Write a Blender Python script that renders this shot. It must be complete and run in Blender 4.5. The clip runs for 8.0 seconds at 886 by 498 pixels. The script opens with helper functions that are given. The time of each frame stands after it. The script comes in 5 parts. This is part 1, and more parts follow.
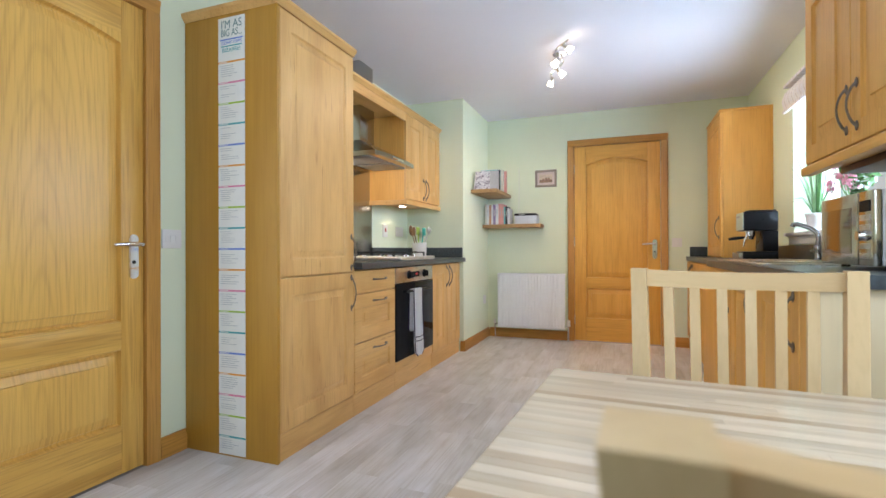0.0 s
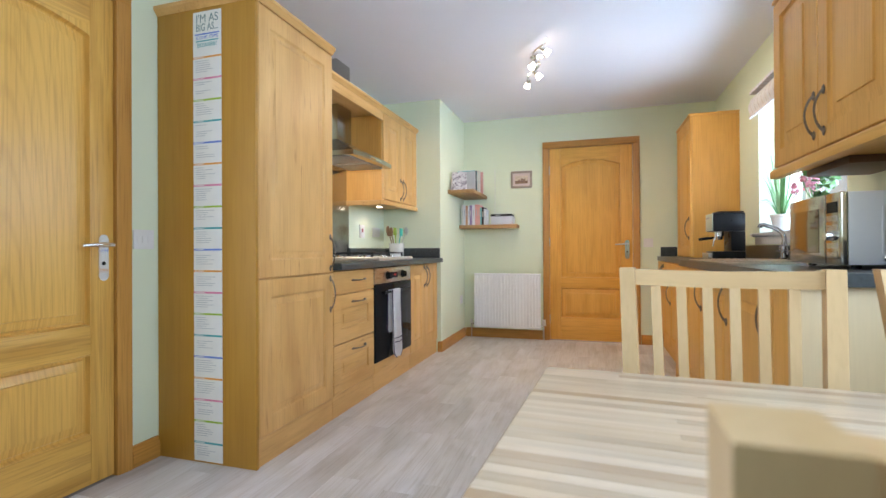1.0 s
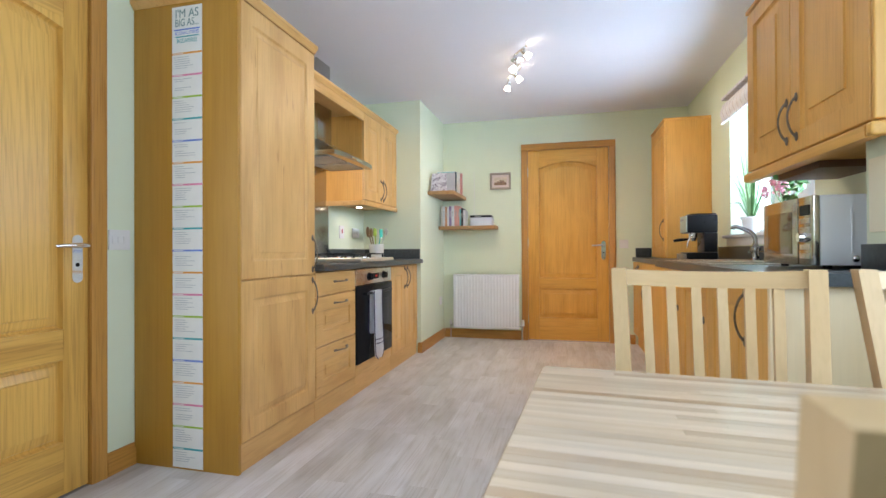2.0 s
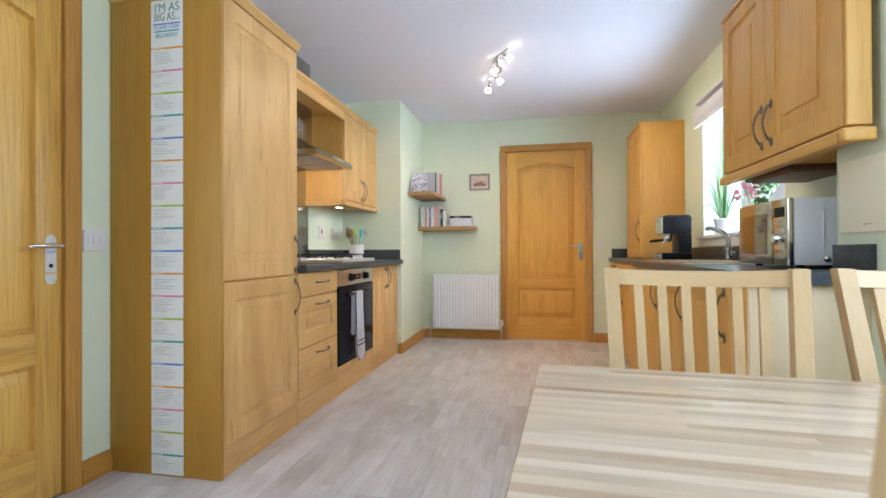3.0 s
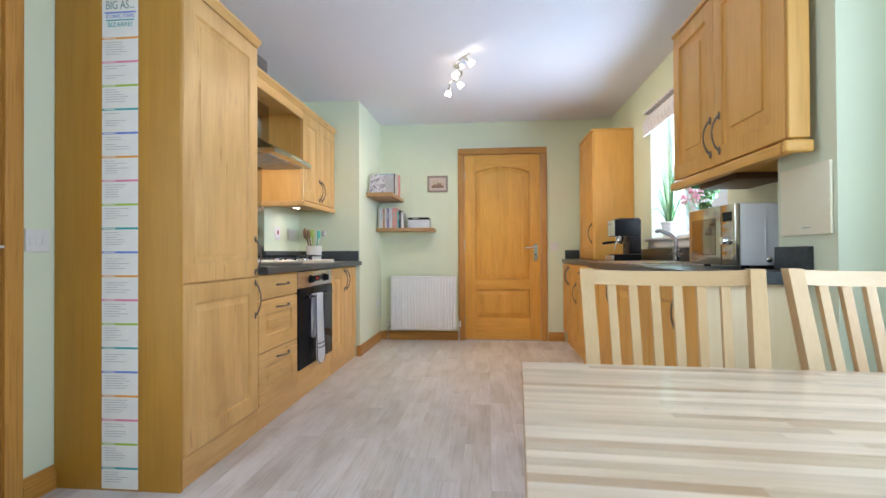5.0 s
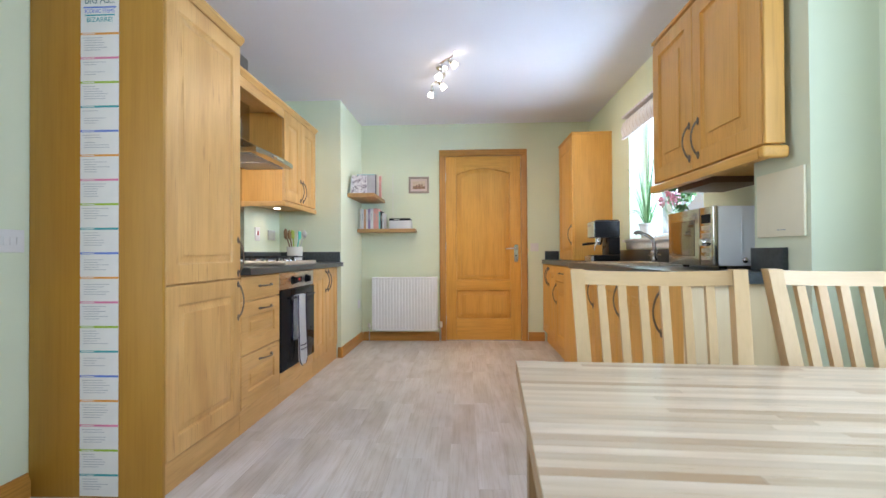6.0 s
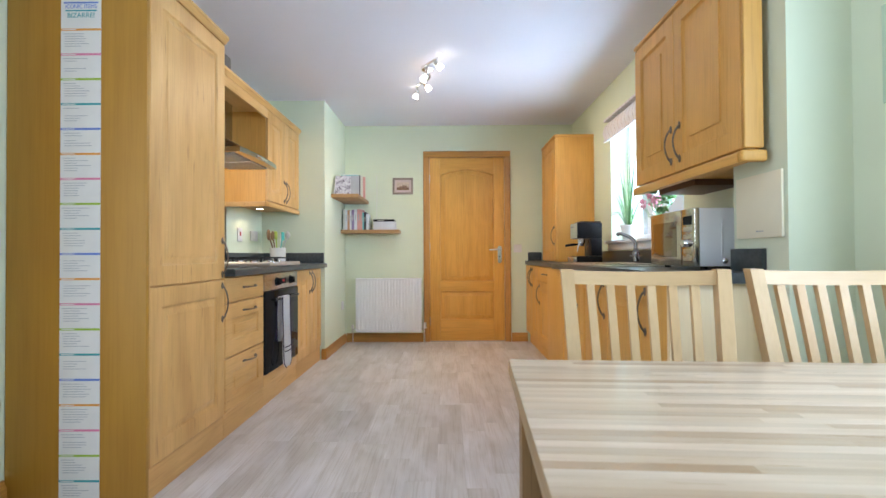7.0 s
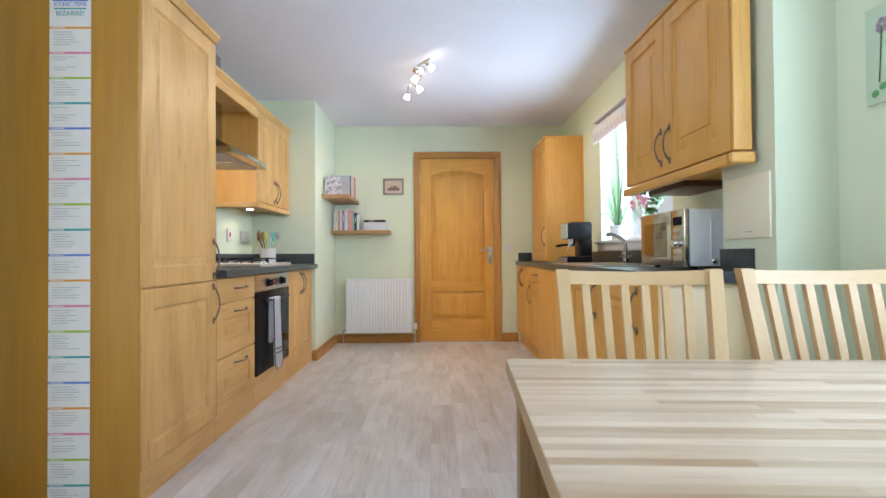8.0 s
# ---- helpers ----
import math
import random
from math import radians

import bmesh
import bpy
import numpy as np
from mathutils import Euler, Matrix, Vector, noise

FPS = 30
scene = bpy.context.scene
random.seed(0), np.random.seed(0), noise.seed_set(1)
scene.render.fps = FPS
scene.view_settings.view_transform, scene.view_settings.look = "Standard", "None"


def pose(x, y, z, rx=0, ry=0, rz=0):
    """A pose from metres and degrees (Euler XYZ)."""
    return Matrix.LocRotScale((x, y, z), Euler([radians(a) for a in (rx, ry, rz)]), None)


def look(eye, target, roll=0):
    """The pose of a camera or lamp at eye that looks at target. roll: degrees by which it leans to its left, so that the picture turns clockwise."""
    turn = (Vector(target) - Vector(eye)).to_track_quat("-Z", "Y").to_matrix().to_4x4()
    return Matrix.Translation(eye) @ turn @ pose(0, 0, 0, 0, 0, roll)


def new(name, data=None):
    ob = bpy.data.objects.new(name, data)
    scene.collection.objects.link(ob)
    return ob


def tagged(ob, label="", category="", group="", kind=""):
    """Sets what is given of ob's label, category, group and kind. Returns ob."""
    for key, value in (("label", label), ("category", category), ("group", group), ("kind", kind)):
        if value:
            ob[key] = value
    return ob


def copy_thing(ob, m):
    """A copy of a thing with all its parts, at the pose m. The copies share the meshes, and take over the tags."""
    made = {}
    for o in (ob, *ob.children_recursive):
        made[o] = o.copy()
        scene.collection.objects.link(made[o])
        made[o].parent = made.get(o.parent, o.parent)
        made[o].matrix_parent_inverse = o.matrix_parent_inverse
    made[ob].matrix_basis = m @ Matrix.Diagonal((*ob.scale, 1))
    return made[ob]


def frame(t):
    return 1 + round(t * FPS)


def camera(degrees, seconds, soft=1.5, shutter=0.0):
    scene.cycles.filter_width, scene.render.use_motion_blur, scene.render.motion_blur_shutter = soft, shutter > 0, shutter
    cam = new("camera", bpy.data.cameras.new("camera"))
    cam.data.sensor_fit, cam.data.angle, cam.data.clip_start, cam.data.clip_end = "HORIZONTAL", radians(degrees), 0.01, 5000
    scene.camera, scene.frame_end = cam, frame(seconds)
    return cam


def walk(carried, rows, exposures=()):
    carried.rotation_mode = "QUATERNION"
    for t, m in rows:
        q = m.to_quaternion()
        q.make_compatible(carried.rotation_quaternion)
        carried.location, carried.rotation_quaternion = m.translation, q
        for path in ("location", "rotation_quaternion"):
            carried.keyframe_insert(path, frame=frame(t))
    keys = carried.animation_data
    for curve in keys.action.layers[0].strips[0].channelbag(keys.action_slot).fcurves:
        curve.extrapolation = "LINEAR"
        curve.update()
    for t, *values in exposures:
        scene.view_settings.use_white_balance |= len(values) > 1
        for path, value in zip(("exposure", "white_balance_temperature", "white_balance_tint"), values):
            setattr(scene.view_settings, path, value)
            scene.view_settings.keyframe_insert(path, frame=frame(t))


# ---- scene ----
cam = camera(85.6, 8.0)
PATH = [
    (0, (0.06, 0.017, 0.934), (-0.6435, 1.889, 0.939), -0.2),
    (0.5, (0.04, 0.011, 0.934), (-0.609, 1.903, 0.94), -0.2),
    (1, (0.018, 0.006, 0.933), (-0.577, 1.915, 0.94), -0.3),
    (1.5, (-0.002, -0.001, 0.933), (-0.547, 1.923, 0.942), -0.3),
    (3, (-0.074, -0.027, 0.932), (-0.466, 1.934, 0.945), -0.3),
    (3.5, (-0.091, -0.032, 0.933), (-0.432, 1.938, 0.947), -0.3),
    (4, (-0.11, -0.041, 0.932), (-0.399, 1.938, 0.948), -0.3),
    (4.5, (-0.127, -0.047, 0.932), (-0.366, 1.939, 0.949), -0.3),
    (6, (-0.186, -0.07, 0.933), (-0.282, 1.928, 0.954), -0.3),
    (6.5, (-0.202, -0.076, 0.931), (-0.256, 1.923, 0.955), -0.3),
    (7, (-0.214, -0.082, 0.931), (-0.232, 1.918, 0.957), -0.3),
    (7.5, (-0.228, -0.088, 0.931), (-0.216, 1.912, 0.959), -0.3),
    (8, (-0.235, -0.09, 0.931), (-0.206, 1.909, 0.959), -0.4),
]
walk(cam, [(t, look(eye, target, roll)) for t, eye, target, roll in PATH], [(0.0, 0.0, 6650, 16), (8.0, 0.0, 6500, 16)])
cam.data.dof.use_dof, cam.data.dof.focus_distance, cam.data.dof.aperture_fstop = True, 3.2, 6.0

DINE_X = 1.09
# ---- world, sun and large lights ----
world = bpy.data.worlds.new("sky")
scene.world = world
world.use_nodes = True
wn = world.node_tree
sky = wn.nodes.new("ShaderNodeTexSky")
sky.sky_type, sky.sun_disc = "NISHITA", False
sky.sun_elevation, sky.sun_rotation = radians(40), radians(0)
wn.links.new(sky.outputs[0], wn.nodes["Background"].inputs[0])
wn.nodes["Background"].inputs[1].default_value = 0.12


def lamp(name, kind, power, colour, m, **more):
    data = bpy.data.lights.new(name, kind)
    data.energy, data.color = power, colour
    for key, value in more.items():
        if key == "size":
            data.shape, data.size, data.size_y = "RECTANGLE", value[0], value[1]
        elif key == "radius":
            data.shadow_soft_size = value
        elif key == "spot":
            data.spot_size, data.spot_blend = radians(value[0]), value[1]
    ob = new(name, data)
    ob.matrix_world = m
    return ob


lamp("sun", "SUN", 1.2, (1.0, 0.95, 0.88), look((0, 9.0, 7), (0, 3.0, 2))).data.angle = radians(10)
DAY = (0.67, 0.82, 1.0)
lamp("patio_daylight", "AREA", 27, DAY, look((-1.93, 0.17, 1.12), (1.0, 0.40, 1.1)), size=(0.86, 1.85))
lamp("dining_window_daylight", "AREA", 38, (0.58, 0.78, 1.0), look((DINE_X + 0.10, 0.38, 1.50), (-1, 0.5, 1.3)), size=(1.0, 1.1))
lamp("kitchen_window_daylight", "AREA", 150, (0.52, 0.75, 1.0), look((1.85, 3.05, 1.16), (-0.3, 3.3, 1.75)), size=(1.4, 1.5))

# ---- materials ----
MATS = {}


def nodes_of(name):
    m = bpy.data.materials.new(name)
    m.use_nodes = True
    return m, m.node_tree, m.node_tree.nodes["Principled BSDF"]


def coords(nt, scale, spread=0.0):
    """Object coordinates scaled by axis, shifted for each object."""
    tc = nt.nodes.new("ShaderNodeTexCoord")
    mp = nt.nodes.new("ShaderNodeMapping")
    mp.inputs["Scale"].default_value = scale
    if spread:
        oi = nt.nodes.new("ShaderNodeObjectInfo")
        mul = nt.nodes.new("ShaderNodeMath")
        mul.operation, mul.inputs[1].default_value = "MULTIPLY", spread
        nt.links.new(oi.outputs["Random"], mul.inputs[0])
        add = nt.nodes.new("ShaderNodeVectorMath")
        add.operation = "ADD"
        nt.links.new(tc.outputs["Object"], add.inputs[0])
        nt.links.new(mul.outputs[0], add.inputs[1])
        nt.links.new(add.outputs[0], mp.inputs["Vector"])
    else:
        nt.links.new(tc.outputs["Object"], mp.inputs["Vector"])
    return mp.outputs[0]


def noise_tex(nt, vec, scale, detail=4.0, distort=0.0, rough=0.55):
    n = nt.nodes.new("ShaderNodeTexNoise")
    n.inputs["Scale"].default_value, n.inputs["Detail"].default_value = scale, detail
    n.inputs["Distortion"].default_value, n.inputs["Roughness"].default_value = distort, rough
    nt.links.new(vec, n.inputs["Vector"])
    return n.outputs["Fac"]


def ramp(nt, fac, stops):
    r = nt.nodes.new("ShaderNodeValToRGB")
    while len(r.color_ramp.elements) < len(stops):
        r.color_ramp.elements.new(0.5)
    for e, (p, c) in zip(r.color_ramp.elements, stops):
        e.position, e.color = p, (*c, 1)
    nt.links.new(fac, r.inputs["Fac"])
    return r.outputs["Color"]


def mix(nt, kind, fac, a, b):
    n = nt.nodes.new("ShaderNodeMix")
    n.data_type, n.blend_type = "RGBA", kind
    n.inputs["Factor"].default_value = fac if not hasattr(fac, "is_linked") else 0
    if hasattr(fac, "is_linked"):
        nt.links.new(fac, n.inputs["Factor"])
    for socket, value in ((n.inputs[6], a), (n.inputs[7], b)):
        if hasattr(value, "is_linked"):
            nt.links.new(value, socket)
        else:
            socket.default_value = (*value, 1)
    return n.outputs[2]


def bump(nt, bsdf, height, strength, distance=0.002):
    b = nt.nodes.new("ShaderNodeBump")
    b.inputs["Strength"].default_value, b.inputs["Distance"].default_value = strength, distance
    nt.links.new(height, b.inputs["Height"])
    nt.links.new(b.outputs[0], bsdf.inputs["Normal"])


def wood(name, light, dark, axis, rough=0.38, figure=0.5, spread=41.0, vary=0.0, width=14.0, pores=0.5, coat=0.0, mottle=0.05, warm=0.85, flecks=False):
    """Timber with its grain along an axis: broad figure, fine pores, slight relief."""
    m, nt, bsdf = nodes_of(name)
    broad, fine = [width] * 3, [130.0] * 3
    i = "xyz".index(axis)
    broad[i], fine[i] = 1.1, 4.0
    v = coords(nt, broad, spread)
    base = noise_tex(nt, v, 1.0, 5.0, 0.9)
    w = nt.nodes.new("ShaderNodeTexWave")
    w.wave_type, w.bands_direction = "BANDS", "DIAGONAL"
    w.inputs["Scale"].default_value, w.inputs["Distortion"].default_value = 0.32, 9.0
    w.inputs["Detail"].default_value, w.inputs["Detail Scale"].default_value = 3.0, 0.7
    nt.links.new(v, w.inputs["Vector"])
    mid = [0.5 * (a + b) for a, b in zip(light, dark)]
    c1 = ramp(nt, base, [(0.30, dark), (0.48, mid), (0.66, light)])
    c2 = ramp(nt, w.outputs["Fac"], [(0.1, dark), (0.5, light), (1.0, light)])
    c = mix(nt, "MIX", figure, c1, c2)
    p = noise_tex(nt, coords(nt, fine, spread), 1.0, 3.0)
    c = mix(nt, "MULTIPLY", pores, c, ramp(nt, p, [(0.36, (0.62, 0.55, 0.47)), (0.52, (1, 1, 1))]))
    blot = noise_tex(nt, coords(nt, [2.2 if k == i else 6.0 for k in range(3)], spread), 1.0, 3.0, 0.4)
    lo = 1 - 1.6 * mottle
    c = mix(nt, "MULTIPLY", 1.0, c, ramp(nt, blot, [(0.34, (lo, lo * 0.97, lo * 0.92)), (0.62, (1, 1, 1))]))
    if flecks:
        fl = noise_tex(nt, coords(nt, [5.0 if k == i else 48.0 for k in range(3)], spread), 1.0, 2.0, 0.3)
        c = mix(nt, "MULTIPLY", 0.55, c, ramp(nt, fl, [(0.26, (0.60, 0.47, 0.34)), (0.35, (1, 1, 1))]))
    if vary:
        oi = nt.nodes.new("ShaderNodeObjectInfo")
        lo = 1 - vary
        c = mix(nt, "MULTIPLY", 1.0, c, ramp(nt, oi.outputs["Random"], [(0, (lo, lo * (1 + warm) / 2, lo * warm)), (0.35, (0.5 + lo / 2, 0.49 + lo / 2, 0.46 + lo / 2)), (0.65, (0.97, 0.97, 0.96)), (1, (1.0, 1.0, 1.0))]))
    nt.links.new(c, bsdf.inputs["Base Color"])
    r = nt.nodes.new("ShaderNodeMapRange")
    r.inputs["To Min"].default_value, r.inputs["To Max"].default_value = rough + 0.10, rough - 0.05
    nt.links.new(p, r.inputs["Value"])
    nt.links.new(r.outputs[0], bsdf.inputs["Roughness"])
    bsdf.inputs["Coat Weight"].default_value = coat
    bsdf.inputs["Coat Roughness"].default_value = 0.25
    bump(nt, bsdf, p, 0.12, 0.001)
    MATS[name] = m
    return m


def plain(name, colour, rough=0.5, metal=0.0, mottle=0.06, scale=9.0, relief=0.0, relief_scale=240.0, stretch=(1, 1, 1), **more):
    """A paint, metal or plastic with slight mottling and fine relief."""
    m, nt, bsdf = nodes_of(name)
    v = coords(nt, stretch)
    n = noise_tex(nt, v, scale, 5.0)
    lo = tuple(c * (1 - mottle) for c in colour)
    hi = tuple(min(1, c * (1 + mottle)) for c in colour)
    nt.links.new(ramp(nt, n, [(0.3, lo), (0.7, hi)]), bsdf.inputs["Base Color"])
    r = nt.nodes.new("ShaderNodeMapRange")
    r.inputs["To Min"].default_value, r.inputs["To Max"].default_value = max(0.02, rough - 0.05), rough + 0.06
    nt.links.new(n, r.inputs["Value"])
    nt.links.new(r.outputs[0], bsdf.inputs["Roughness"])
    bsdf.inputs["Metallic"].default_value = metal
    if relief:
        bump(nt, bsdf, noise_tex(nt, v, relief_scale, 2.0), relief, 0.001)
    for key, value in more.items():
        bsdf.inputs[key.replace("_", " ").title()].default_value = value
    MATS[name] = m
    return m


def glow(name, colour, strength):
    m, nt, bsdf = nodes_of(name)
    bsdf.inputs["Base Color"].default_value = (0.0, 0.0, 0.0, 1)
    bsdf.inputs["Specular IOR Level"].default_value = 0.0
    bsdf.inputs["Emission Color"].default_value = (*colour, 1)
    bsdf.inputs["Emission Strength"].default_value = strength
    MATS[name] = m
    return m


def glass(name, colour=(1, 1, 1), rough=0.0):
    m, nt, bsdf = nodes_of(name)
    bsdf.inputs["Base Color"].default_value = (*colour, 1)
    bsdf.inputs["Roughness"].default_value = rough
    bsdf.inputs["Transmission Weight"].default_value = 1
    bsdf.inputs["IOR"].default_value = 1.45
    MATS[name] = m
    return m


OAK_L, OAK_D = (0.77, 0.435, 0.10), (0.59, 0.305, 0.055)
oak_z = wood("oak_upright", OAK_L, OAK_D, "z", 0.36, 0.5)
oak_x = wood("oak_level", OAK_L, OAK_D, "x", 0.36, 0.5)
oak_y = wood("oak_deep", OAK_L, OAK_D, "y", 0.36, 0.5)


def cathedral(name, light, dark, cx, cz, spread=3.0):
    """Flat-sawn oak: pointed arches of dark grain rising up the panel."""
    m, nt, bsdf = nodes_of(name)
    tc = nt.nodes.new("ShaderNodeTexCoord")
    mp = nt.nodes.new("ShaderNodeMapping")
    mp.inputs["Location"].default_value = (-cx * 5.0, 0, -cz * 0.5)
    mp.inputs["Scale"].default_value = (5.0, 0.03, 0.5)
    nt.links.new(tc.outputs["Object"], mp.inputs["Vector"])
    w = nt.nodes.new("ShaderNodeTexWave")
    w.wave_type, w.rings_direction = "RINGS", "Y"
    w.inputs["Scale"].default_value, w.inputs["Distortion"].default_value = 3.1, 3.4
    w.inputs["Detail"].default_value, w.inputs["Detail Scale"].default_value = 4.0, 0.8
    nt.links.new(mp.outputs[0], w.inputs["Vector"])
    c = ramp(nt, w.outputs["Fac"], [(0.0, tuple(0.34 * a + 0.66 * b for a, b in zip(dark, light))), (0.25, tuple(0.08 * a + 0.92 * b for a, b in zip(dark, light))), (0.6, light), (1.0, light)])
    broad = noise_tex(nt, coords(nt, (9, 1, 0.8), spread), 1.0, 4.0, 0.6)
    c = mix(nt, "MULTIPLY", 0.5, c, ramp(nt, broad, [(0.35, (0.84, 0.79, 0.70)), (0.62, (1, 1, 1))]))
    p = noise_tex(nt, coords(nt, (150, 8, 4), spread), 1.0, 3.0)
    c = mix(nt, "MULTIPLY", 0.35, c, ramp(nt, p, [(0.38, (0.62, 0.55, 0.47)), (0.52, (1, 1, 1))]))
    nt.links.new(c, bsdf.inputs["Base Color"])
    bsdf.inputs["Roughness"].default_value = 0.36
    bump(nt, bsdf, p, 0.12, 0.001)
    return m


oak_arch = cathedral("oak_cathedral", OAK_L, OAK_D, 0.37, 0.25)
# table legs: the shade under the top is put into this dark brown
shaded_leg_wood = wood("shaded_leg_upright", (0.27, 0.15, 0.055), (0.20, 0.105, 0.038), "z", 0.4, 0.3)
trim_z = wood("trim_upright", (0.59, 0.285, 0.06), (0.49, 0.22, 0.042), "z", 0.34, 0.3)
trim_x = wood("trim_level", (0.59, 0.285, 0.06), (0.49, 0.22, 0.042), "x", 0.34, 0.3)
# left table edge: its shadow side is painted as a darker brown
shaded_edge_wood = wood("shaded_table_edge", (0.38, 0.25, 0.12), (0.31, 0.19, 0.085), "y", 0.4, 0.3)
trim_y = wood("trim_deep", (0.59, 0.285, 0.06), (0.49, 0.22, 0.042), "y", 0.34, 0.3)
door_z = wood("far_door_upright", (0.82, 0.43, 0.085), (0.74, 0.37, 0.062), "z", 0.40, 0.18, coat=0.05, pores=0.3)
door_x = wood("far_door_level", (0.82, 0.43, 0.085), (0.74, 0.37, 0.062), "x", 0.40, 0.18, coat=0.05, pores=0.3)
CAB_L, CAB_D = (0.74, 0.44, 0.16), (0.62, 0.34, 0.105)
cab_z = wood("cabinet_upright", CAB_L, CAB_D, "z", 0.4, 0.35, width=7.0, pores=0.22, mottle=0.07, flecks=True)
cab_x = wood("cabinet_level", CAB_L, CAB_D, "x", 0.4, 0.35, width=7.0, pores=0.22, mottle=0.07, flecks=True)
BEECH_L, BEECH_D = (0.80, 0.43, 0.105), (0.74, 0.38, 0.08)
beech_z = wood("smooth_cabinet_upright", BEECH_L, BEECH_D, "z", 0.45, 0.2, width=9.0, pores=0.25, coat=0.03)
beech_x = wood("smooth_cabinet_level", BEECH_L, BEECH_D, "x", 0.45, 0.2, width=9.0, pores=0.25, coat=0.03)
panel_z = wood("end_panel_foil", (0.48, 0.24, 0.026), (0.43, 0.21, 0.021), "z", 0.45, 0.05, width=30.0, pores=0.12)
cream_panel = wood("cream_end_panel", (0.92, 0.73, 0.46), (0.90, 0.71, 0.44), "z", 0.45, 0.05, width=30.0, pores=0.06)
stave = wood("table_stave", (0.72, 0.595, 0.465), (0.62, 0.47, 0.315), "x", 0.28, 0.12, warm=0.70, vary=0.32, width=16.0, pores=0.2, mottle=0.10, coat=0.25)
birch_z = wood("pale_chair_upright", (0.66, 0.465, 0.255), (0.60, 0.405, 0.205), "z", 0.36, 0.2, pores=0.12, vary=0.07, mottle=0.03)
birch_x = wood("pale_chair_level", (0.66, 0.465, 0.255), (0.60, 0.405, 0.205), "x", 0.36, 0.2, pores=0.12, vary=0.07, mottle=0.03)
plank = wood("floor_plank", (0.79, 0.77, 0.79), (0.69, 0.665, 0.67), "y", 0.36, 0.15, vary=0.13, width=9.0, pores=0.32, mottle=0.14, warm=0.97)
joint = plain("floor_joint", (0.30, 0.26, 0.22), 0.7)
wall_paint = plain("mint_wall_paint", (0.735, 0.785, 0.59), 0.75, mottle=0.02, scale=2.5, relief=0.12, relief_scale=380)
white_paint = plain("white_ceiling_paint", (0.85, 0.83, 0.88), 0.85, mottle=0.015, scale=1.5, relief=0.15, relief_scale=150)
worktop_mat = plain("slate_laminate", (0.045, 0.055, 0.06), 0.32, mottle=0.35, scale=60)
tap_chrome = plain("satin_chrome", (0.30, 0.29, 0.29), 0.16, 1.0, mottle=0.02)
pewter = plain("dark_pewter", (0.21, 0.17, 0.135), 0.34, 0.85, mottle=0.25, scale=40)
steel = plain("brushed_steel", (0.60, 0.59, 0.57), 0.28, 1.0, mottle=0.06, scale=30, stretch=(1, 1, 12))
hood_steel = plain("smooth_steel", (0.46, 0.45, 0.43), 0.2, 1.0, mottle=0.02, scale=6)
chrome = plain("chrome", (0.82, 0.82, 0.83), 0.09, 1.0, mottle=0.02)
black_glass = plain("black_oven_glass", (0.012, 0.013, 0.015), 0.06, mottle=0.1)
black_glass.node_tree.nodes["Principled BSDF"].inputs["Specular IOR Level"].default_value = 0.05
black = plain("black_plastic", (0.010, 0.010, 0.011), 0.28, mottle=0.2)
black.node_tree.nodes["Principled BSDF"].inputs["Specular IOR Level"].default_value = 0.2
iron = plain("cast_iron", (0.02, 0.02, 0.021), 0.6, 0.3, mottle=0.3, scale=80)
rad_white = plain("white_enamel", (0.86, 0.86, 0.87), 0.35, mottle=0.01)
white_plastic = plain("white_plastic", (0.78, 0.76, 0.72), 0.35, mottle=0.02)
upvc = plain("white_window_plastic", (0.82, 0.83, 0.83), 0.3, mottle=0.01)
paper = plain("white_paper", (0.76, 0.76, 0.72), 0.7, mottle=0.03, scale=14)
grey_ink = plain("grey_ink", (0.42, 0.44, 0.46), 0.7)
teal_ink = plain("teal_ink", (0.12, 0.23, 0.23), 0.7)
cloth = plain("towel_cloth", (0.90, 0.89, 0.89), 0.95, mottle=0.04, scale=60)
cloth_edge = plain("towel_edging", (0.035, 0.02, 0.06), 0.9)
silver = plain("silver_microwave", (0.58, 0.53, 0.46), 0.13, 1.0, mottle=0.03)
mw_side = plain("white_metal_casing", (0.92, 0.93, 0.94), 0.4, mottle=0.02)
mw_glass = plain("microwave_window", (0.33, 0.27, 0.20), 0.10, 1.0, mottle=0.05)
ceramic = plain("white_ceramic", (0.74, 0.73, 0.70), 0.2, mottle=0.02)
leaf_mat = plain("green_leaf", (0.06, 0.17, 0.035), 0.45, mottle=0.35, scale=22)
pale_leaf = plain("pale_leaf", (0.26, 0.42, 0.20), 0.45, mottle=0.3, scale=22)
petal = plain("pink_petal", (0.80, 0.30, 0.38), 0.6, mottle=0.3, scale=40)
pane_glass = glass("window_glass")
bulb_glow = glow("lit_bulb", (1.0, 0.90, 0.72), 14.0)
garden_glow = glow("bright_daylight", (0.76, 0.92, 1.0), 0.74)
board_mat = plain("beige_board", (0.91, 0.85, 0.64), 0.6, mottle=0.02)

# ---- building helpers ----


def box(bm, x0, x1, y0, y1, z0, z1, bevel=0.0, seg=2):
    made = bmesh.ops.create_cube(bm, size=1.0, matrix=Matrix.Translation(((x0 + x1) / 2, (y0 + y1) / 2, (z0 + z1) / 2)) @ Matrix.Diagonal((x1 - x0, y1 - y0, z1 - z0, 1)))
    if bevel:
        edges = list({e for v in made["verts"] for e in v.link_edges})
        bmesh.ops.bevel(bm, geom=edges, offset=bevel, segments=seg, affect="EDGES", profile=0.6)
    return bm


def slab(*a, bevel=0.0, seg=2):
    return box(bmesh.new(), *a, bevel=bevel, seg=seg)


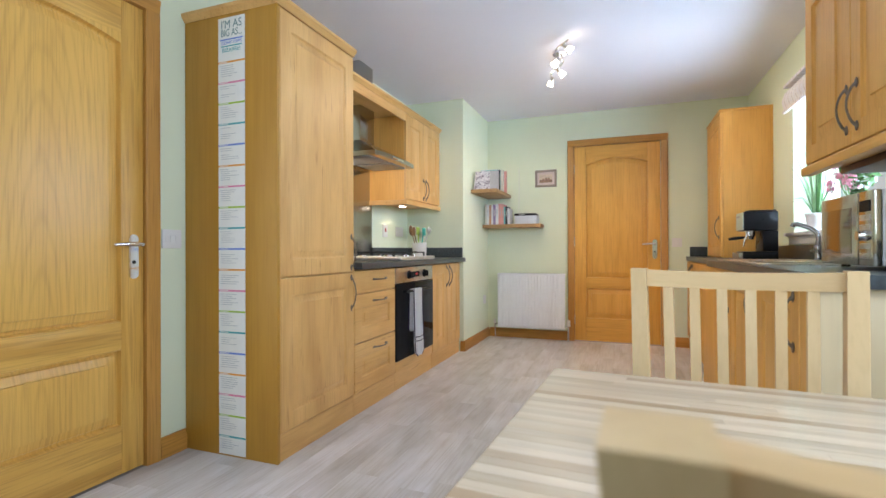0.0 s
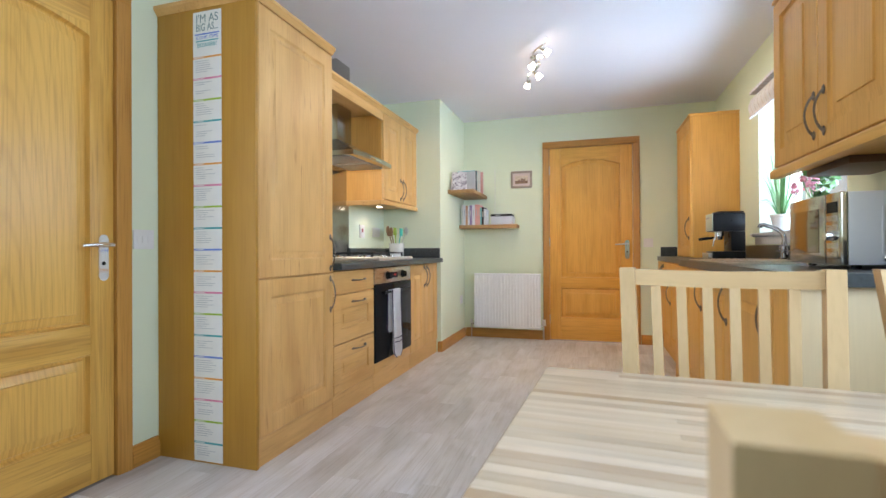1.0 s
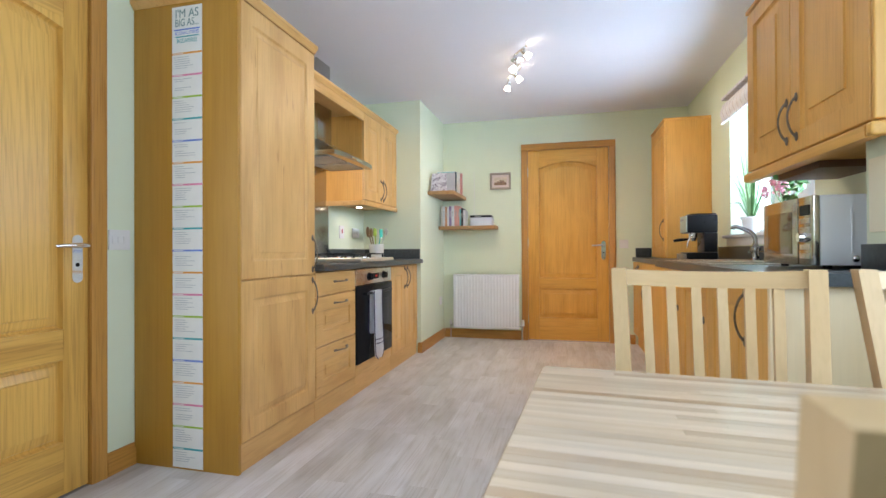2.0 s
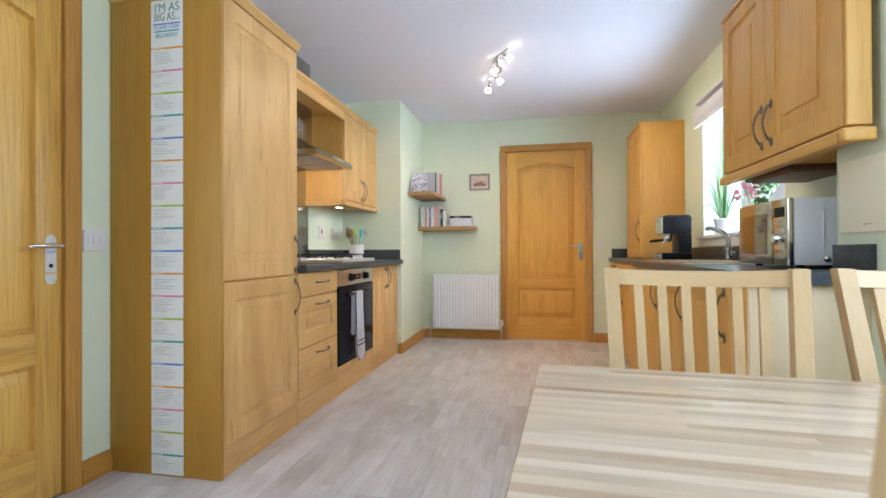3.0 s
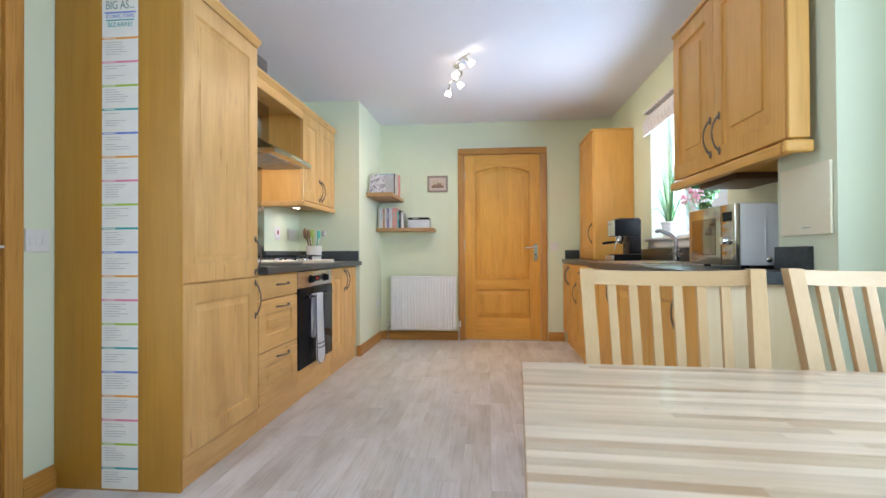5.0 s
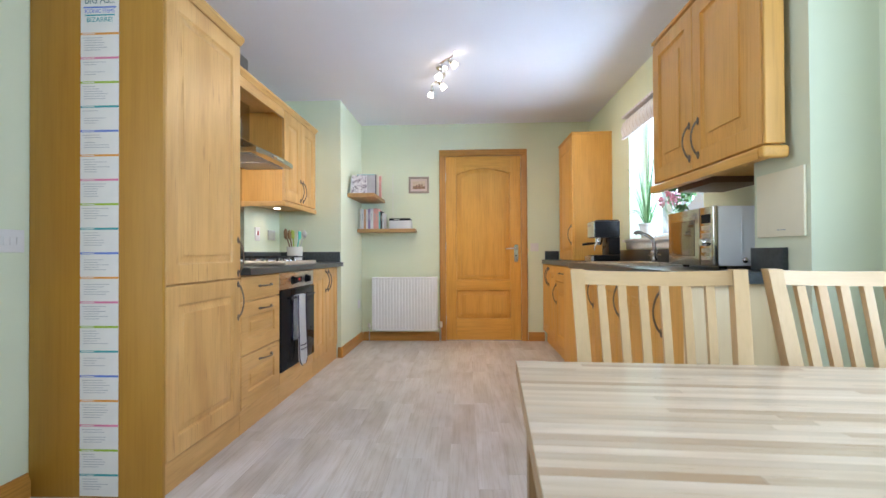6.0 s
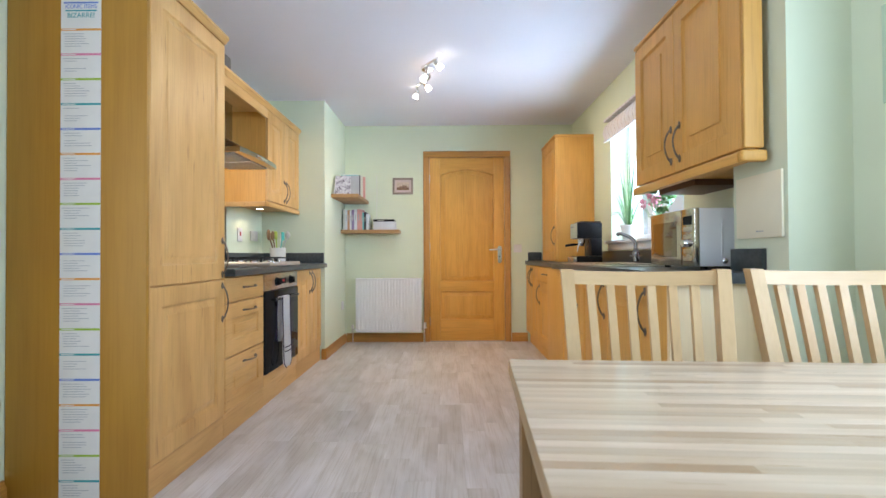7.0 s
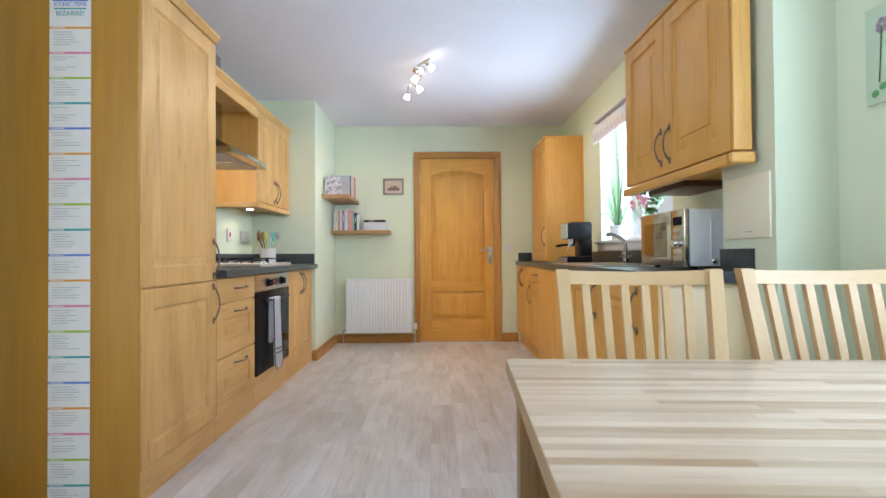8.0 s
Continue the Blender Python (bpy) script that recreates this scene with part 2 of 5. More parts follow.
def cyl(bm, p, q, r0, r1=None, n=20):
    """A cylinder or cone from p to q."""
    p, q = Vector(p), Vector(q)
    m = Matrix.Translation((p + q) / 2) @ (q - p).to_track_quat("Z", "Y").to_matrix().to_4x4()
    bmesh.ops.create_cone(bm, cap_ends=True, segments=n, radius1=r0, radius2=r0 if r1 is None else r1, depth=(q - p).length, matrix=m)
    return bm


def ball(bm, c, r, squash=1.0, n=16):
    bmesh.ops.create_uvsphere(bm, u_segments=n, v_segments=n // 2 + 2, radius=r, matrix=Matrix.Translation(c) @ Matrix.Diagonal((1, 1, squash, 1)))
    return bm


def tube(bm, pts, r, n=10, flat=1.0):
    """A round bar swept along points; r may be one radius or one for each point."""
    pts = [Vector(p) for p in pts]
    rs = r if isinstance(r, (list, tuple)) else [r] * len(pts)
    rings, side = [], None
    for i, p in enumerate(pts):
        d = (pts[min(i + 1, len(pts) - 1)] - pts[max(i - 1, 0)]).normalized()
        if side is None:
            side = d.orthogonal().normalized()
        side = (side - d * side.dot(d)).normalized()
        up = d.cross(side)
        rings.append([bm.verts.new(p + rs[i] * (math.cos(a) * side + flat * math.sin(a) * up)) for a in [2 * math.pi * k / n for k in range(n)]])
    for a, b in zip(rings, rings[1:]):
        for k in range(n):
            bm.faces.new((a[k], a[(k + 1) % n], b[(k + 1) % n], b[k]))
    bm.faces.new(rings[0][::-1])
    bm.faces.new(rings[-1])
    return bm


def lathe(bm, profile, c=(0, 0, 0), n=28):
    """A turned shape from (radius, height) pairs, open at an end where the radius is above zero."""
    rings = []
    for r, z in profile:
        rings.append([bm.verts.new((c[0] + r * math.cos(2 * math.pi * k / n), c[1] + r * math.sin(2 * math.pi * k / n), c[2] + z)) for k in range(n)])
    for a, b in zip(rings, rings[1:]):
        for k in range(n):
            bm.faces.new((a[k], a[(k + 1) % n], b[(k + 1) % n], b[k]))
    bm.faces.new(rings[0][::-1])
    bm.faces.new(rings[-1])
    return bm


def extrude_outline(bm, outline, axis, a, b):
    """A prism: a closed outline in the two other axes, from a to b along axis."""
    def at(u, v, w):
        return {"x": (w, u, v), "y": (u, w, v), "z": (u, v, w)}[axis]
    one = [bm.verts.new(at(u, v, a)) for u, v in outline]
    two = [bm.verts.new(at(u, v, b)) for u, v in outline]
    n = len(outline)
    for k in range(n):
        bm.faces.new((one[k], one[(k + 1) % n], two[(k + 1) % n], two[k]))
    bm.faces.new(one[::-1])
    bm.faces.new(two)
    return bm


def mesh_of(name, bm, material, smooth=True):
    bmesh.ops.recalc_face_normals(bm, faces=bm.faces)
    me = bpy.data.meshes.new(name)
    bm.to_mesh(me)
    bm.free()
    me.materials.append(material)
    if smooth:
        me.polygons.foreach_set("use_smooth", [True] * len(me.polygons))
        me.set_sharp_from_angle(angle=radians(32))
    return me


def part(name, bm, material, parent, label="", kind=""):
    """One mesh object under a thing or a part, in the thing's own coordinates."""
    ob = new(name, mesh_of(name, bm, material))
    ob.parent = parent
    return tagged(ob, label, kind=kind)


def thing(name, label, category, at=(0, 0, 0), turn=0.0, group=""):
    ob = new(name)
    ob.empty_display_size = 0.05
    ob.matrix_world = pose(*at, 0, 0, turn)
    return tagged(ob, label, category, group)


def structure(name, bm, material, label="", category=""):
    return tagged(new(name, mesh_of(name, bm, material)), label, category, kind="structure")


def ring_panel(w, h, t, rings, arch=0.0, rect_first=True, arc_n=14, z0=0.0, x0=0.0, y=0.0):
    """A moulded panel, front towards -y: rings of (inset, depth behind the front); with arch the top edges of the inner rings rise."""
    bm = bmesh.new()

    def loop(inset, depth, rise):
        a, b, lo, hi = x0 + inset, x0 + w - inset, z0 + inset, z0 + h - inset
        pts = [(a, lo), (b, lo)]
        for k in range(arc_n + 1):
            u = k / arc_n
            pts.append((b + (a - b) * u, hi - rise * (2 * u - 1) ** 2))
        return [bm.verts.new((px, y + depth, pz)) for px, pz in pts]
    back = loop(0, t, 0)
    loops = [back] + [loop(i, d, 0 if (k == 0 and rect_first) else arch) for k, (i, d) in enumerate(rings)]
    n = len(back)
    for a, b in zip(loops, loops[1:]):
        for k in range(n):
            bm.faces.new((a[k], a[(k + 1) % n], b[(k + 1) % n], b[k]))
    bm.faces.new(loops[-1])
    bm.faces.new(back[::-1])
    bmesh.ops.remove_doubles(bm, verts=bm.verts, dist=0.00001)
    return bm


CAB_RINGS = [(0.0, 0.003), (0.003, 0.0), (0.076, 0.0), (0.079, 0.0012), (0.0845, 0.0075), (0.087, 0.009), (0.091, 0.009), (0.114, 0.0040), (0.1175, 0.0008), (0.122, 0.0002)]
DRAWER_RINGS = [(0.0, 0.003), (0.003, 0.0), (0.076, 0.0), (0.079, 0.001), (0.0835, 0.0075), (0.086, 0.009), (0.089, 0.009), (0.110, 0.0040), (0.1125, 0.0008), (0.115, 0.0002)]
WALL_RINGS = [(0.0, 0.003), (0.003, 0.0), (0.070, 0.0), (0.0715, 0.008), (0.077, 0.0125), (0.083, 0.0125), (0.127, 0.0065), (0.1285, 0.0005), (0.131, 0.0002)]
FLAT_RINGS = [(0.0, 0.003), (0.003, 0.0), (0.02, 0.0)]


def bow_handle(parent, x, z, length=0.155, upright=True, y=0.0, rise=0.027):
    """A dark bow handle standing off a front that faces -y."""
    bm = bmesh.new()
    pts, rs = [], []
    for k in range(13):
        u = k / 12
        s = (u - 0.5) * length
        off = 0.006 + rise * math.sin(math.pi * u) ** 0.7
        pts.append((x, y - off, z + s) if upright else (x + s, y - off, z))
        rs.append(0.0036 + 0.0016 * abs(2 * u - 1) ** 2)
    tube(bm, pts, rs, 8)
    for s in (-0.5, 0.5):
        c = Vector((x, y - 0.004, z + s * length * 1.02) if upright else (x + s * length * 1.02, y - 0.004, z))
        pad = (0.0075, 0.005, 0.018, 1) if upright else (0.018, 0.005, 0.0075, 1)
        bmesh.ops.create_icosphere(bm, subdivisions=2, radius=1.0, matrix=Matrix.Translation(c) @ Matrix.Diagonal(pad))
    return part("handle", bm, pewter, parent, "dark pewter bow handle")


def lever_handle(parent, x, z, way, y=0.0):
    """A chrome lever on a long backplate, front towards -y; way: +1 or -1, the lever's side."""
    plate = bmesh.new()
    outline = [(0.021 * math.cos(a) + x, 0.021 * math.sin(a) + z + 0.022) for a in [math.pi * k / 8 for k in range(9)]]
    outline += [(0.021 * math.cos(a) + x, 0.021 * math.sin(a) + z - 0.125) for a in [math.pi + math.pi * k / 8 for k in range(9)]]
    extrude_outline(plate, outline, "y", y - 0.007, y)
    h = part("door_handle", plate, chrome, parent, "polished chrome lever handle on a backplate")
    bm = bmesh.new()
    cyl(bm, (x, y - 0.005, z), (x, y - 0.05, z), 0.010, 0.009)
    tube(bm, [(x - way * 0.008, y - 0.05, z), (x + way * 0.03, y - 0.052, z + 0.002), (x + way * 0.07, y - 0.05, z), (x + way * 0.115, y - 0.047, z - 0.003)], [0.010, 0.009, 0.008, 0.007], 12)
    part("lever", bm, chrome, h)
    bm = bmesh.new()
    cyl(bm, (x, y - 0.006, z - 0.075), (x, y - 0.0085, z - 0.075), 0.008, n=12)
    part("keyhole", bm, black, h)
    return h


# ---- floor, ceiling and walls ----
WEST, EAST, NORTH, SOUTH, CEIL = -1.89, 1.14, 5.09, -2.6, 2.338
PIER_X, PIER_Y = -1.32, 4.225
DINE = DINE_X

structure("floor", slab(WEST - 0.3, EAST + 0.3, SOUTH - 0.3, NORTH + 0.3, -0.12, -0.004), joint, "grey-beige wood-effect plank floor", "floor")
structure("ceiling", slab(WEST - 0.3, EAST + 0.3, SOUTH - 0.3, NORTH + 0.3, CEIL, CEIL + 0.12), white_paint, "smooth white painted ceiling", "ceiling")


def wall(name, axis, face, back, a, b, openings=()):
    """A wall along an axis, from a to b, as one closed mesh; openings are (from, to, sill, head)."""
    ss = sorted({a, b, *[v for o in openings for v in o[:2]]})
    zs = sorted({0.0, CEIL, *[v for o in openings for v in o[2:]]})

    def solid(i, j):
        if not (0 <= i < len(ss) - 1 and 0 <= j < len(zs) - 1):
            return False
        s, z = (ss[i] + ss[i + 1]) / 2, (zs[j] + zs[j + 1]) / 2
        return not any(o[0] < s < o[1] and o[2] < z < o[3] for o in openings)

    bm = bmesh.new()
    verts = {}

    def v(d, i, j):
        if (d, i, j) not in verts:
            verts[d, i, j] = bm.verts.new((ss[i], d, zs[j]) if axis == "x" else (d, ss[i], zs[j]))
        return verts[d, i, j]
    for i in range(len(ss) - 1):
        for j in range(len(zs) - 1):
            if not solid(i, j):
                continue
            for d in (face, back):
                bm.faces.new((v(d, i, j), v(d, i + 1, j), v(d, i + 1, j + 1), v(d, i, j + 1)))
            for di, dj, p, q in ((-1, 0, (i, j), (i, j + 1)), (1, 0, (i + 1, j), (i + 1, j + 1)), (0, -1, (i, j), (i + 1, j)), (0, 1, (i, j + 1), (i + 1, j + 1))):
                if not solid(i + di, j + dj):
                    bm.faces.new((v(face, *p), v(face, *q), v(back, *q), v(back, *p)))
    return structure(name, bm, wall_paint, "matt mint green painted wall", "wall")


LD0, LD1 = 0.748, 1.513
WIN0, WIN1, WINLO, WINHI = 2.66, 3.87, 1.02, 2.03
wall("wall_west", "y", WEST, WEST - 0.14, SOUTH, PIER_Y, [(LD0 - 0.006, LD1 + 0.006, 0, 1.995), (-0.30, 0.64, 0.10, 2.10)])
wall("wall_pier", "x", PIER_Y, NORTH, WEST - 0.14, PIER_X)
wall("wall_north", "x", NORTH, NORTH + 0.14, WEST - 0.14, EAST + 0.26, [(-0.412, 0.405, 0, 1.994)])
wall("wall_east", "y", EAST, EAST + 0.26, 1.75, NORTH, [(WIN0, WIN1, WINLO, WINHI)])
wall("wall_column", "x", 1.46, 1.75, 0.88, EAST + 0.26)
wall("wall_east_dining", "y", DINE, DINE + 0.31, SOUTH, 1.46, [(-0.20, 0.96, 0.92, 2.10)])
wall("wall_south", "x", SOUTH, SOUTH - 0.14, WEST - 0.14, EAST + 0.26)


def skirting(name, axis, face, out, a, b):
    """A moulded wooden skirting board against a wall face; out: the side on which the room lies."""
    d, prof = out, [(0, 0), (0.016, 0), (0.016, 0.062), (0.013, 0.072), (0.008, 0.080), (0.006, 0.092), (0, 0.094)]
    bm = bmesh.new()
    outline = [(face + d * (u + 0.0005), v) for u, v in prof]
    extrude_outline(bm, outline, axis, a, b)
    return structure(name, bm, trim_x if axis == "x" else trim_y, "stained wooden skirting board along the wall", "skirting board")


skirting("baseboard", "y", WEST, 1, 1.578, 1.713)
skirting("baseboard", "y", WEST, 1, SOUTH, 0.68)
skirting("baseboard", "y", PIER_X, 1, PIER_Y - 0.018, NORTH)
skirting("baseboard", "x", PIER_Y, -1, -1.349, PIER_X + 0.016)
skirting("baseboard", "x", NORTH, -1, PIER_X + 0.018, -0.478)
skirting("baseboard", "x", NORTH, -1, 0.476, 0.648)
skirting("baseboard", "y", DINE, -1, SOUTH, 1.44)


# ---- the two panelled doors ----
DOOR_RINGS = [(0.0, 0.0), (0.003, 0.0), (0.004, 0.014), (0.008, 0.021), (0.017, 0.021), (0.020, 0.016), (0.052, 0.007), (0.0535, 0.0005), (0.057, 0.0002)]


def panelled_door(name, label, at, turn, width, mz, mx, mp, arch, zs, stile, hinge, lever, lining_depth=0.11):
    """A two-panel door in its lining and architrave; the front faces -y, local x runs along the width from 0."""
    d = thing(name, label, "door", at, turn)
    d["kind"] = "structure"
    H, t = 1.985, 0.040
    lo0, lo1, up0, up1 = zs
    y = 0.004
    for s in (0.002, width - stile):
        part("stile", slab(s, s + stile - 0.002, y, y + t, 0.008, H, bevel=0.002), mz, d)
    for z0, z1 in ((0.008, lo0), (lo1, up0), (up1, H)):
        part("rail", slab(stile + 0.0005, width - stile - 0.0005, y + 0.0005, y + t, z0, z1, bevel=0.0015), mx, d)
    pw = width - 2 * stile - 0.001
    part("panel", ring_panel(pw, lo1 - lo0 - 0.001, t - 0.004, DOOR_RINGS, 0, z0=lo0 + 0.0005, x0=stile + 0.0005, y=y), mp, d)
    part("panel", ring_panel(pw, up1 - up0 - 0.001, t - 0.004, DOOR_RINGS, arch, z0=up0 + 0.0005, x0=stile + 0.0005, y=y), mp, d)
    # lining and architrave
    for s, e in ((-0.0055, -0.0005), (width + 0.0005, width + 0.0055)):
        part("lining", slab(s, e, 0.001, lining_depth, 0, H + 0.008), trim_z, d)
    part("lining", slab(-0.0055, width + 0.0055, 0.001, lining_depth, H + 0.004, H + 0.009), trim_x, d)
    prof = [(0.002, 0.0), (0.002, -0.010), (0.012, -0.014), (0.040, -0.016), (0.052, -0.019), (0.062, -0.019), (0.066, -0.014), (0.066, 0.0)]
    bm = bmesh.new()
    top = H + 0.004
    extrude_outline(bm, [(-u, v - 0.0005) for u, v in prof], "z", 0, top + 0.001)
    part("architrave", bm, trim_z, d)
    bm = bmesh.new()
    extrude_outline(bm, [(width + u, v - 0.0005) for u, v in prof], "z", 0, top + 0.001)
    part("architrave", bm, trim_z, d)
    bm = bmesh.new()
    extrude_outline(bm, [(v - 0.0005, top + u) for u, v in prof], "x", -0.066, width + 0.066)
    part("architrave", bm, trim_x, d)
    lever_handle(d, *lever, y=y)
    for z in (0.22, 1.02, 1.76):
        bm = bmesh.new()
        cyl(bm, (hinge, -0.004, z - 0.045), (hinge, -0.004, z + 0.045), 0.006, n=10)
        part("hinge", bm, steel, d)
    return d


panelled_door("door_1", "closed varnished wooden door with an arched upper panel", (-0.404, NORTH, 0), 0, 0.808, door_z, door_x, door_z, 0.06,
              (0.235, 0.545, 0.648, 1.862), 0.112, 0.0, (0.755, 0.988, -1))
panelled_door("door_2", "closed oak door with bold cathedral grain", (WEST, LD0, 0), 90, 0.762, oak_z, oak_x, oak_arch, 0.04,
              (0.205, 0.525, 0.640, 1.845), 0.098, 0.0, (0.712, 0.963, -1))

# ---- kitchen, cooker side (fronts face +x; local x runs along +y) ----
FRONT = -1.371
TOP = 0.866


def front(parent, x0, x1, z0, z1, mat, rings=CAB_RINGS, name="door", label=""):
    return part(name, ring_panel(x1 - x0 - 0.004, z1 - z0 - 0.004, 0.019, rings, z0=z0 + 0.002, x0=x0 + 0.002, y=-0.021), mat, parent, label)


def cornice(parent, x0, x1, y0, y1, z, mat, left=True):
    """A stepped moulding round the top of a cupboard: a front run and its near return."""
    prof = [(-0.020, -0.003), (0.003, -0.003), (0.007, 0.004), (0.017, 0.016), (0.021, 0.020), (0.021, 0.036), (-0.020, 0.036)]
    bm = bmesh.new()
    l = 0.022 if left else 0
    extrude_outline(bm, [(y0 - u, z + v) for u, v in prof], "x", x0 - l + 0.001, x1 - 0.001)
    if left:
        extrude_outline(bm, [(x0 - max(u, 0), z + v) for u, v in prof], "y", y0 + 0.0205, y1)
    box(bm, x0 + 0.0005, x1 - 0.0005, y0 + 0.0205, y1, z + 0.028, z + 0.0355)
    return part("cornice", bm, mat, parent)


tall = thing("tall_cupboard", "tall oak-effect integrated fridge cupboard with two panelled doors", "cupboard", (FRONT, 1.715, 0), 90)
W = 0.637
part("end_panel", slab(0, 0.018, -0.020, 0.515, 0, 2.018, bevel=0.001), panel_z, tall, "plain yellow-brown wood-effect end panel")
part("carcass", slab(0.019, W, 0.0, 0.515, 0.12, 2.018), cab_z, tall)
part("plinth", slab(0.019, W, -0.012, 0.008, 0.0, 0.118), cab_x, tall)
for z0, z1, hz in ((0.122, 0.812, 0.700), (0.814, 2.014, 0.925)):
    dr = front(tall, 0.019, W, z0, z1, cab_z)
    bow_handle(dr, W - 0.035, hz, 0.165, y=-0.021)
cornice(tall, 0, W, -0.022, 0.515, 2.019, cab_x)

drawers = thing("drawer_unit", "oak-effect kitchen base unit with three panelled drawers", "kitchen cabinet", (FRONT, 2.355, 0), 90)
W = 0.513
part("carcass", slab(0.0, W, 0.0, 0.515, 0.12, 0.822), cab_z, drawers)
part("plinth", slab(0.0, W, -0.012, 0.008, 0, 0.118), cab_x, drawers)
for z0, z1, rings in ((0.122, 0.402, DRAWER_RINGS), (0.404, 0.684, DRAWER_RINGS), (0.686, 0.822, FLAT_RINGS)):
    dr = front(drawers, 0, W, z0, z1, cab_x, rings, "drawer")
    bow_handle(dr, W / 2 + 0.04, z1 - (0.062 if rings is FLAT_RINGS else 0.05), 0.15, False, y=-0.021)

oven_unit = thing("oven_housing", "oak-effect oven housing with a filler strip", "kitchen cabinet", (FRONT, 2.870, 0), 90)
W = 0.652
part("carcass", slab(0.0, W, 0.42, 0.515, 0.12, 0.822), cab_z, oven_unit)
part("filler", slab(0.001, W - 0.001, -0.019, 0.0, 0.122, 0.186, bevel=0.001), cab_x, oven_unit)
part("plinth", slab(0.0, W, -0.012, 0.008, 0, 0.118), cab_x, oven_unit)
oven = thing("oven", "built-in steel electric oven with black glass door", "oven", (FRONT, 2.870, 0.19), 90)
part("casing", slab(0.006, W - 0.006, 0.0, 0.41, 0.002, 0.625), black, oven)
part("control_panel", slab(0.004, W - 0.004, -0.024, -0.001, 0.522, 0.628, bevel=0.002), steel, oven, "brushed steel control panel")
od = part("door", slab(0.004, W - 0.004, -0.030, -0.002, 0.003, 0.516, bevel=0.003), black_glass, oven, "black glass oven door")
part("window_frame", slab(0.075, W - 0.075, -0.0315, -0.030, 0.09, 0.41, bevel=0.0005), black_glass, od)
bm = bmesh.new()
tube(bm, [(0.09, -0.058, 0.462), (W / 2, -0.060, 0.462), (W - 0.09, -0.058, 0.462)], 0.008, 12)
for s in (0.105, W - 0.105):
    cyl(bm, (s, -0.03, 0.462), (s, -0.058, 0.462), 0.007, n=10)
part("handle", bm, black, od, "black bar handle")
for s in (0.21, W - 0.17):
    bm = bmesh.new()
    cyl(bm, (s, -0.024, 0.573), (s, -0.030, 0.573), 0.030, 0.029, 24)
    cyl(bm, (s, -0.030, 0.573), (s, -0.052, 0.573), 0.024, 0.021, 24)
    box(bm, s - 0.005, s + 0.005, -0.058, -0.05, 0.552, 0.594, bevel=0.002)
    part("knob", bm, black, oven, "black plastic knob")
dp = part("display", slab(W / 2 - 0.045, W / 2 + 0.065, -0.0255, -0.024, 0.553, 0.592), black_glass, oven)
part("digits", slab(W / 2 + 0.0, W / 2 + 0.03, -0.0265, -0.0257, 0.568, 0.579), glow("red_digits", (1.0, 0.10, 0.08), 0.7), dp, "glowing red clock digits")

cup = thing("base_cupboard", "oak-effect kitchen base unit with two panelled doors", "kitchen cabinet", (FRONT, 3.526, 0), 90)
W = 0.680
part("carcass", slab(0.0, W, 0.0, 0.515, 0.12, 0.822), cab_z, cup)
part("plinth", slab(0.0, W, -0.012, 0.008, 0, 0.118), cab_x, cup)
for s, e, hx in ((0, W / 2, W / 2 - 0.022), (W / 2, W, W / 2 + 0.046)):
    dr = front(cup, s, e, 0.122, 0.822, cab_z)
    bow_handle(dr, hx, 0.715, 0.155, y=-0.021)

# worktop with a rounded front edge
bm = bmesh.new()
xf = -1.298
arc = [(xf - 0.012 + 0.012 * math.cos(a), TOP - 0.012 + 0.012 * math.sin(a)) for a in [math.pi / 2 * k / 6 for k in range(7)]]
extrude_outline(bm, [(WEST + 0.001, TOP)] + arc[::-1] + [(xf, TOP - 0.038), (WEST + 0.001, TOP - 0.038)], "y", 2.356, PIER_Y - 0.002)
tagged(new("worktop", mesh_of("worktop", bm, worktop_mat)), "dark slate laminate worktop with rounded front edge", "worktop")
up = thing("upstand", "dark slate laminate upstand along the wall behind the worktop", "upstand", (0, 0, 0))
part("strip", slab(WEST + 0.001, WEST + 0.019, 3.52, PIER_Y - 0.001, TOP + 0.0005, TOP + 0.092, bevel=0.002), worktop_mat, up)
part("strip", slab(WEST + 0.020, PIER_X - 0.006, PIER_Y - 0.020, PIER_Y - 0.001, TOP + 0.0005, TOP + 0.092, bevel=0.002), worktop_mat, up)
sb = thing("splashback", "brushed steel splashback behind the hob", "splashback", (0, 0, 0))
part("sheet", slab(WEST + 0.001, WEST + 0.008, 2.89, 3.515, TOP + 0.0005, 1.60, bevel=0.001), hood_steel, sb)

# gas hob
hob = thing("gas_hob", "stainless steel gas hob with black cast-iron pan supports", "hob", (-1.605, 3.19, TOP))
part("plate", slab(-0.225, 0.288, -0.30, 0.31, 0.0, 0.026, bevel=0.010, seg=3), plain("hob_steel", (0.74, 0.71, 0.66), 0.42, 0.75, mottle=0.05, scale=30), hob)
for bx in (-0.10, 0.11):
    for by, r in ((-0.14, 0.045), (0.14, 0.038)):
        bm = bmesh.new()
        cyl(bm, (bx, by, 0.0255), (bx, by, 0.036), r * 1.12, r)
        bn_ob = part("burner", bm, chrome, hob, "bright metal burner base")
        bm = bmesh.new()
        cyl(bm, (bx, by, 0.0362), (bx, by, 0.043), r * 0.85, r * 0.8)
        part("cap", bm, iron, bn_ob, "black burner cap")
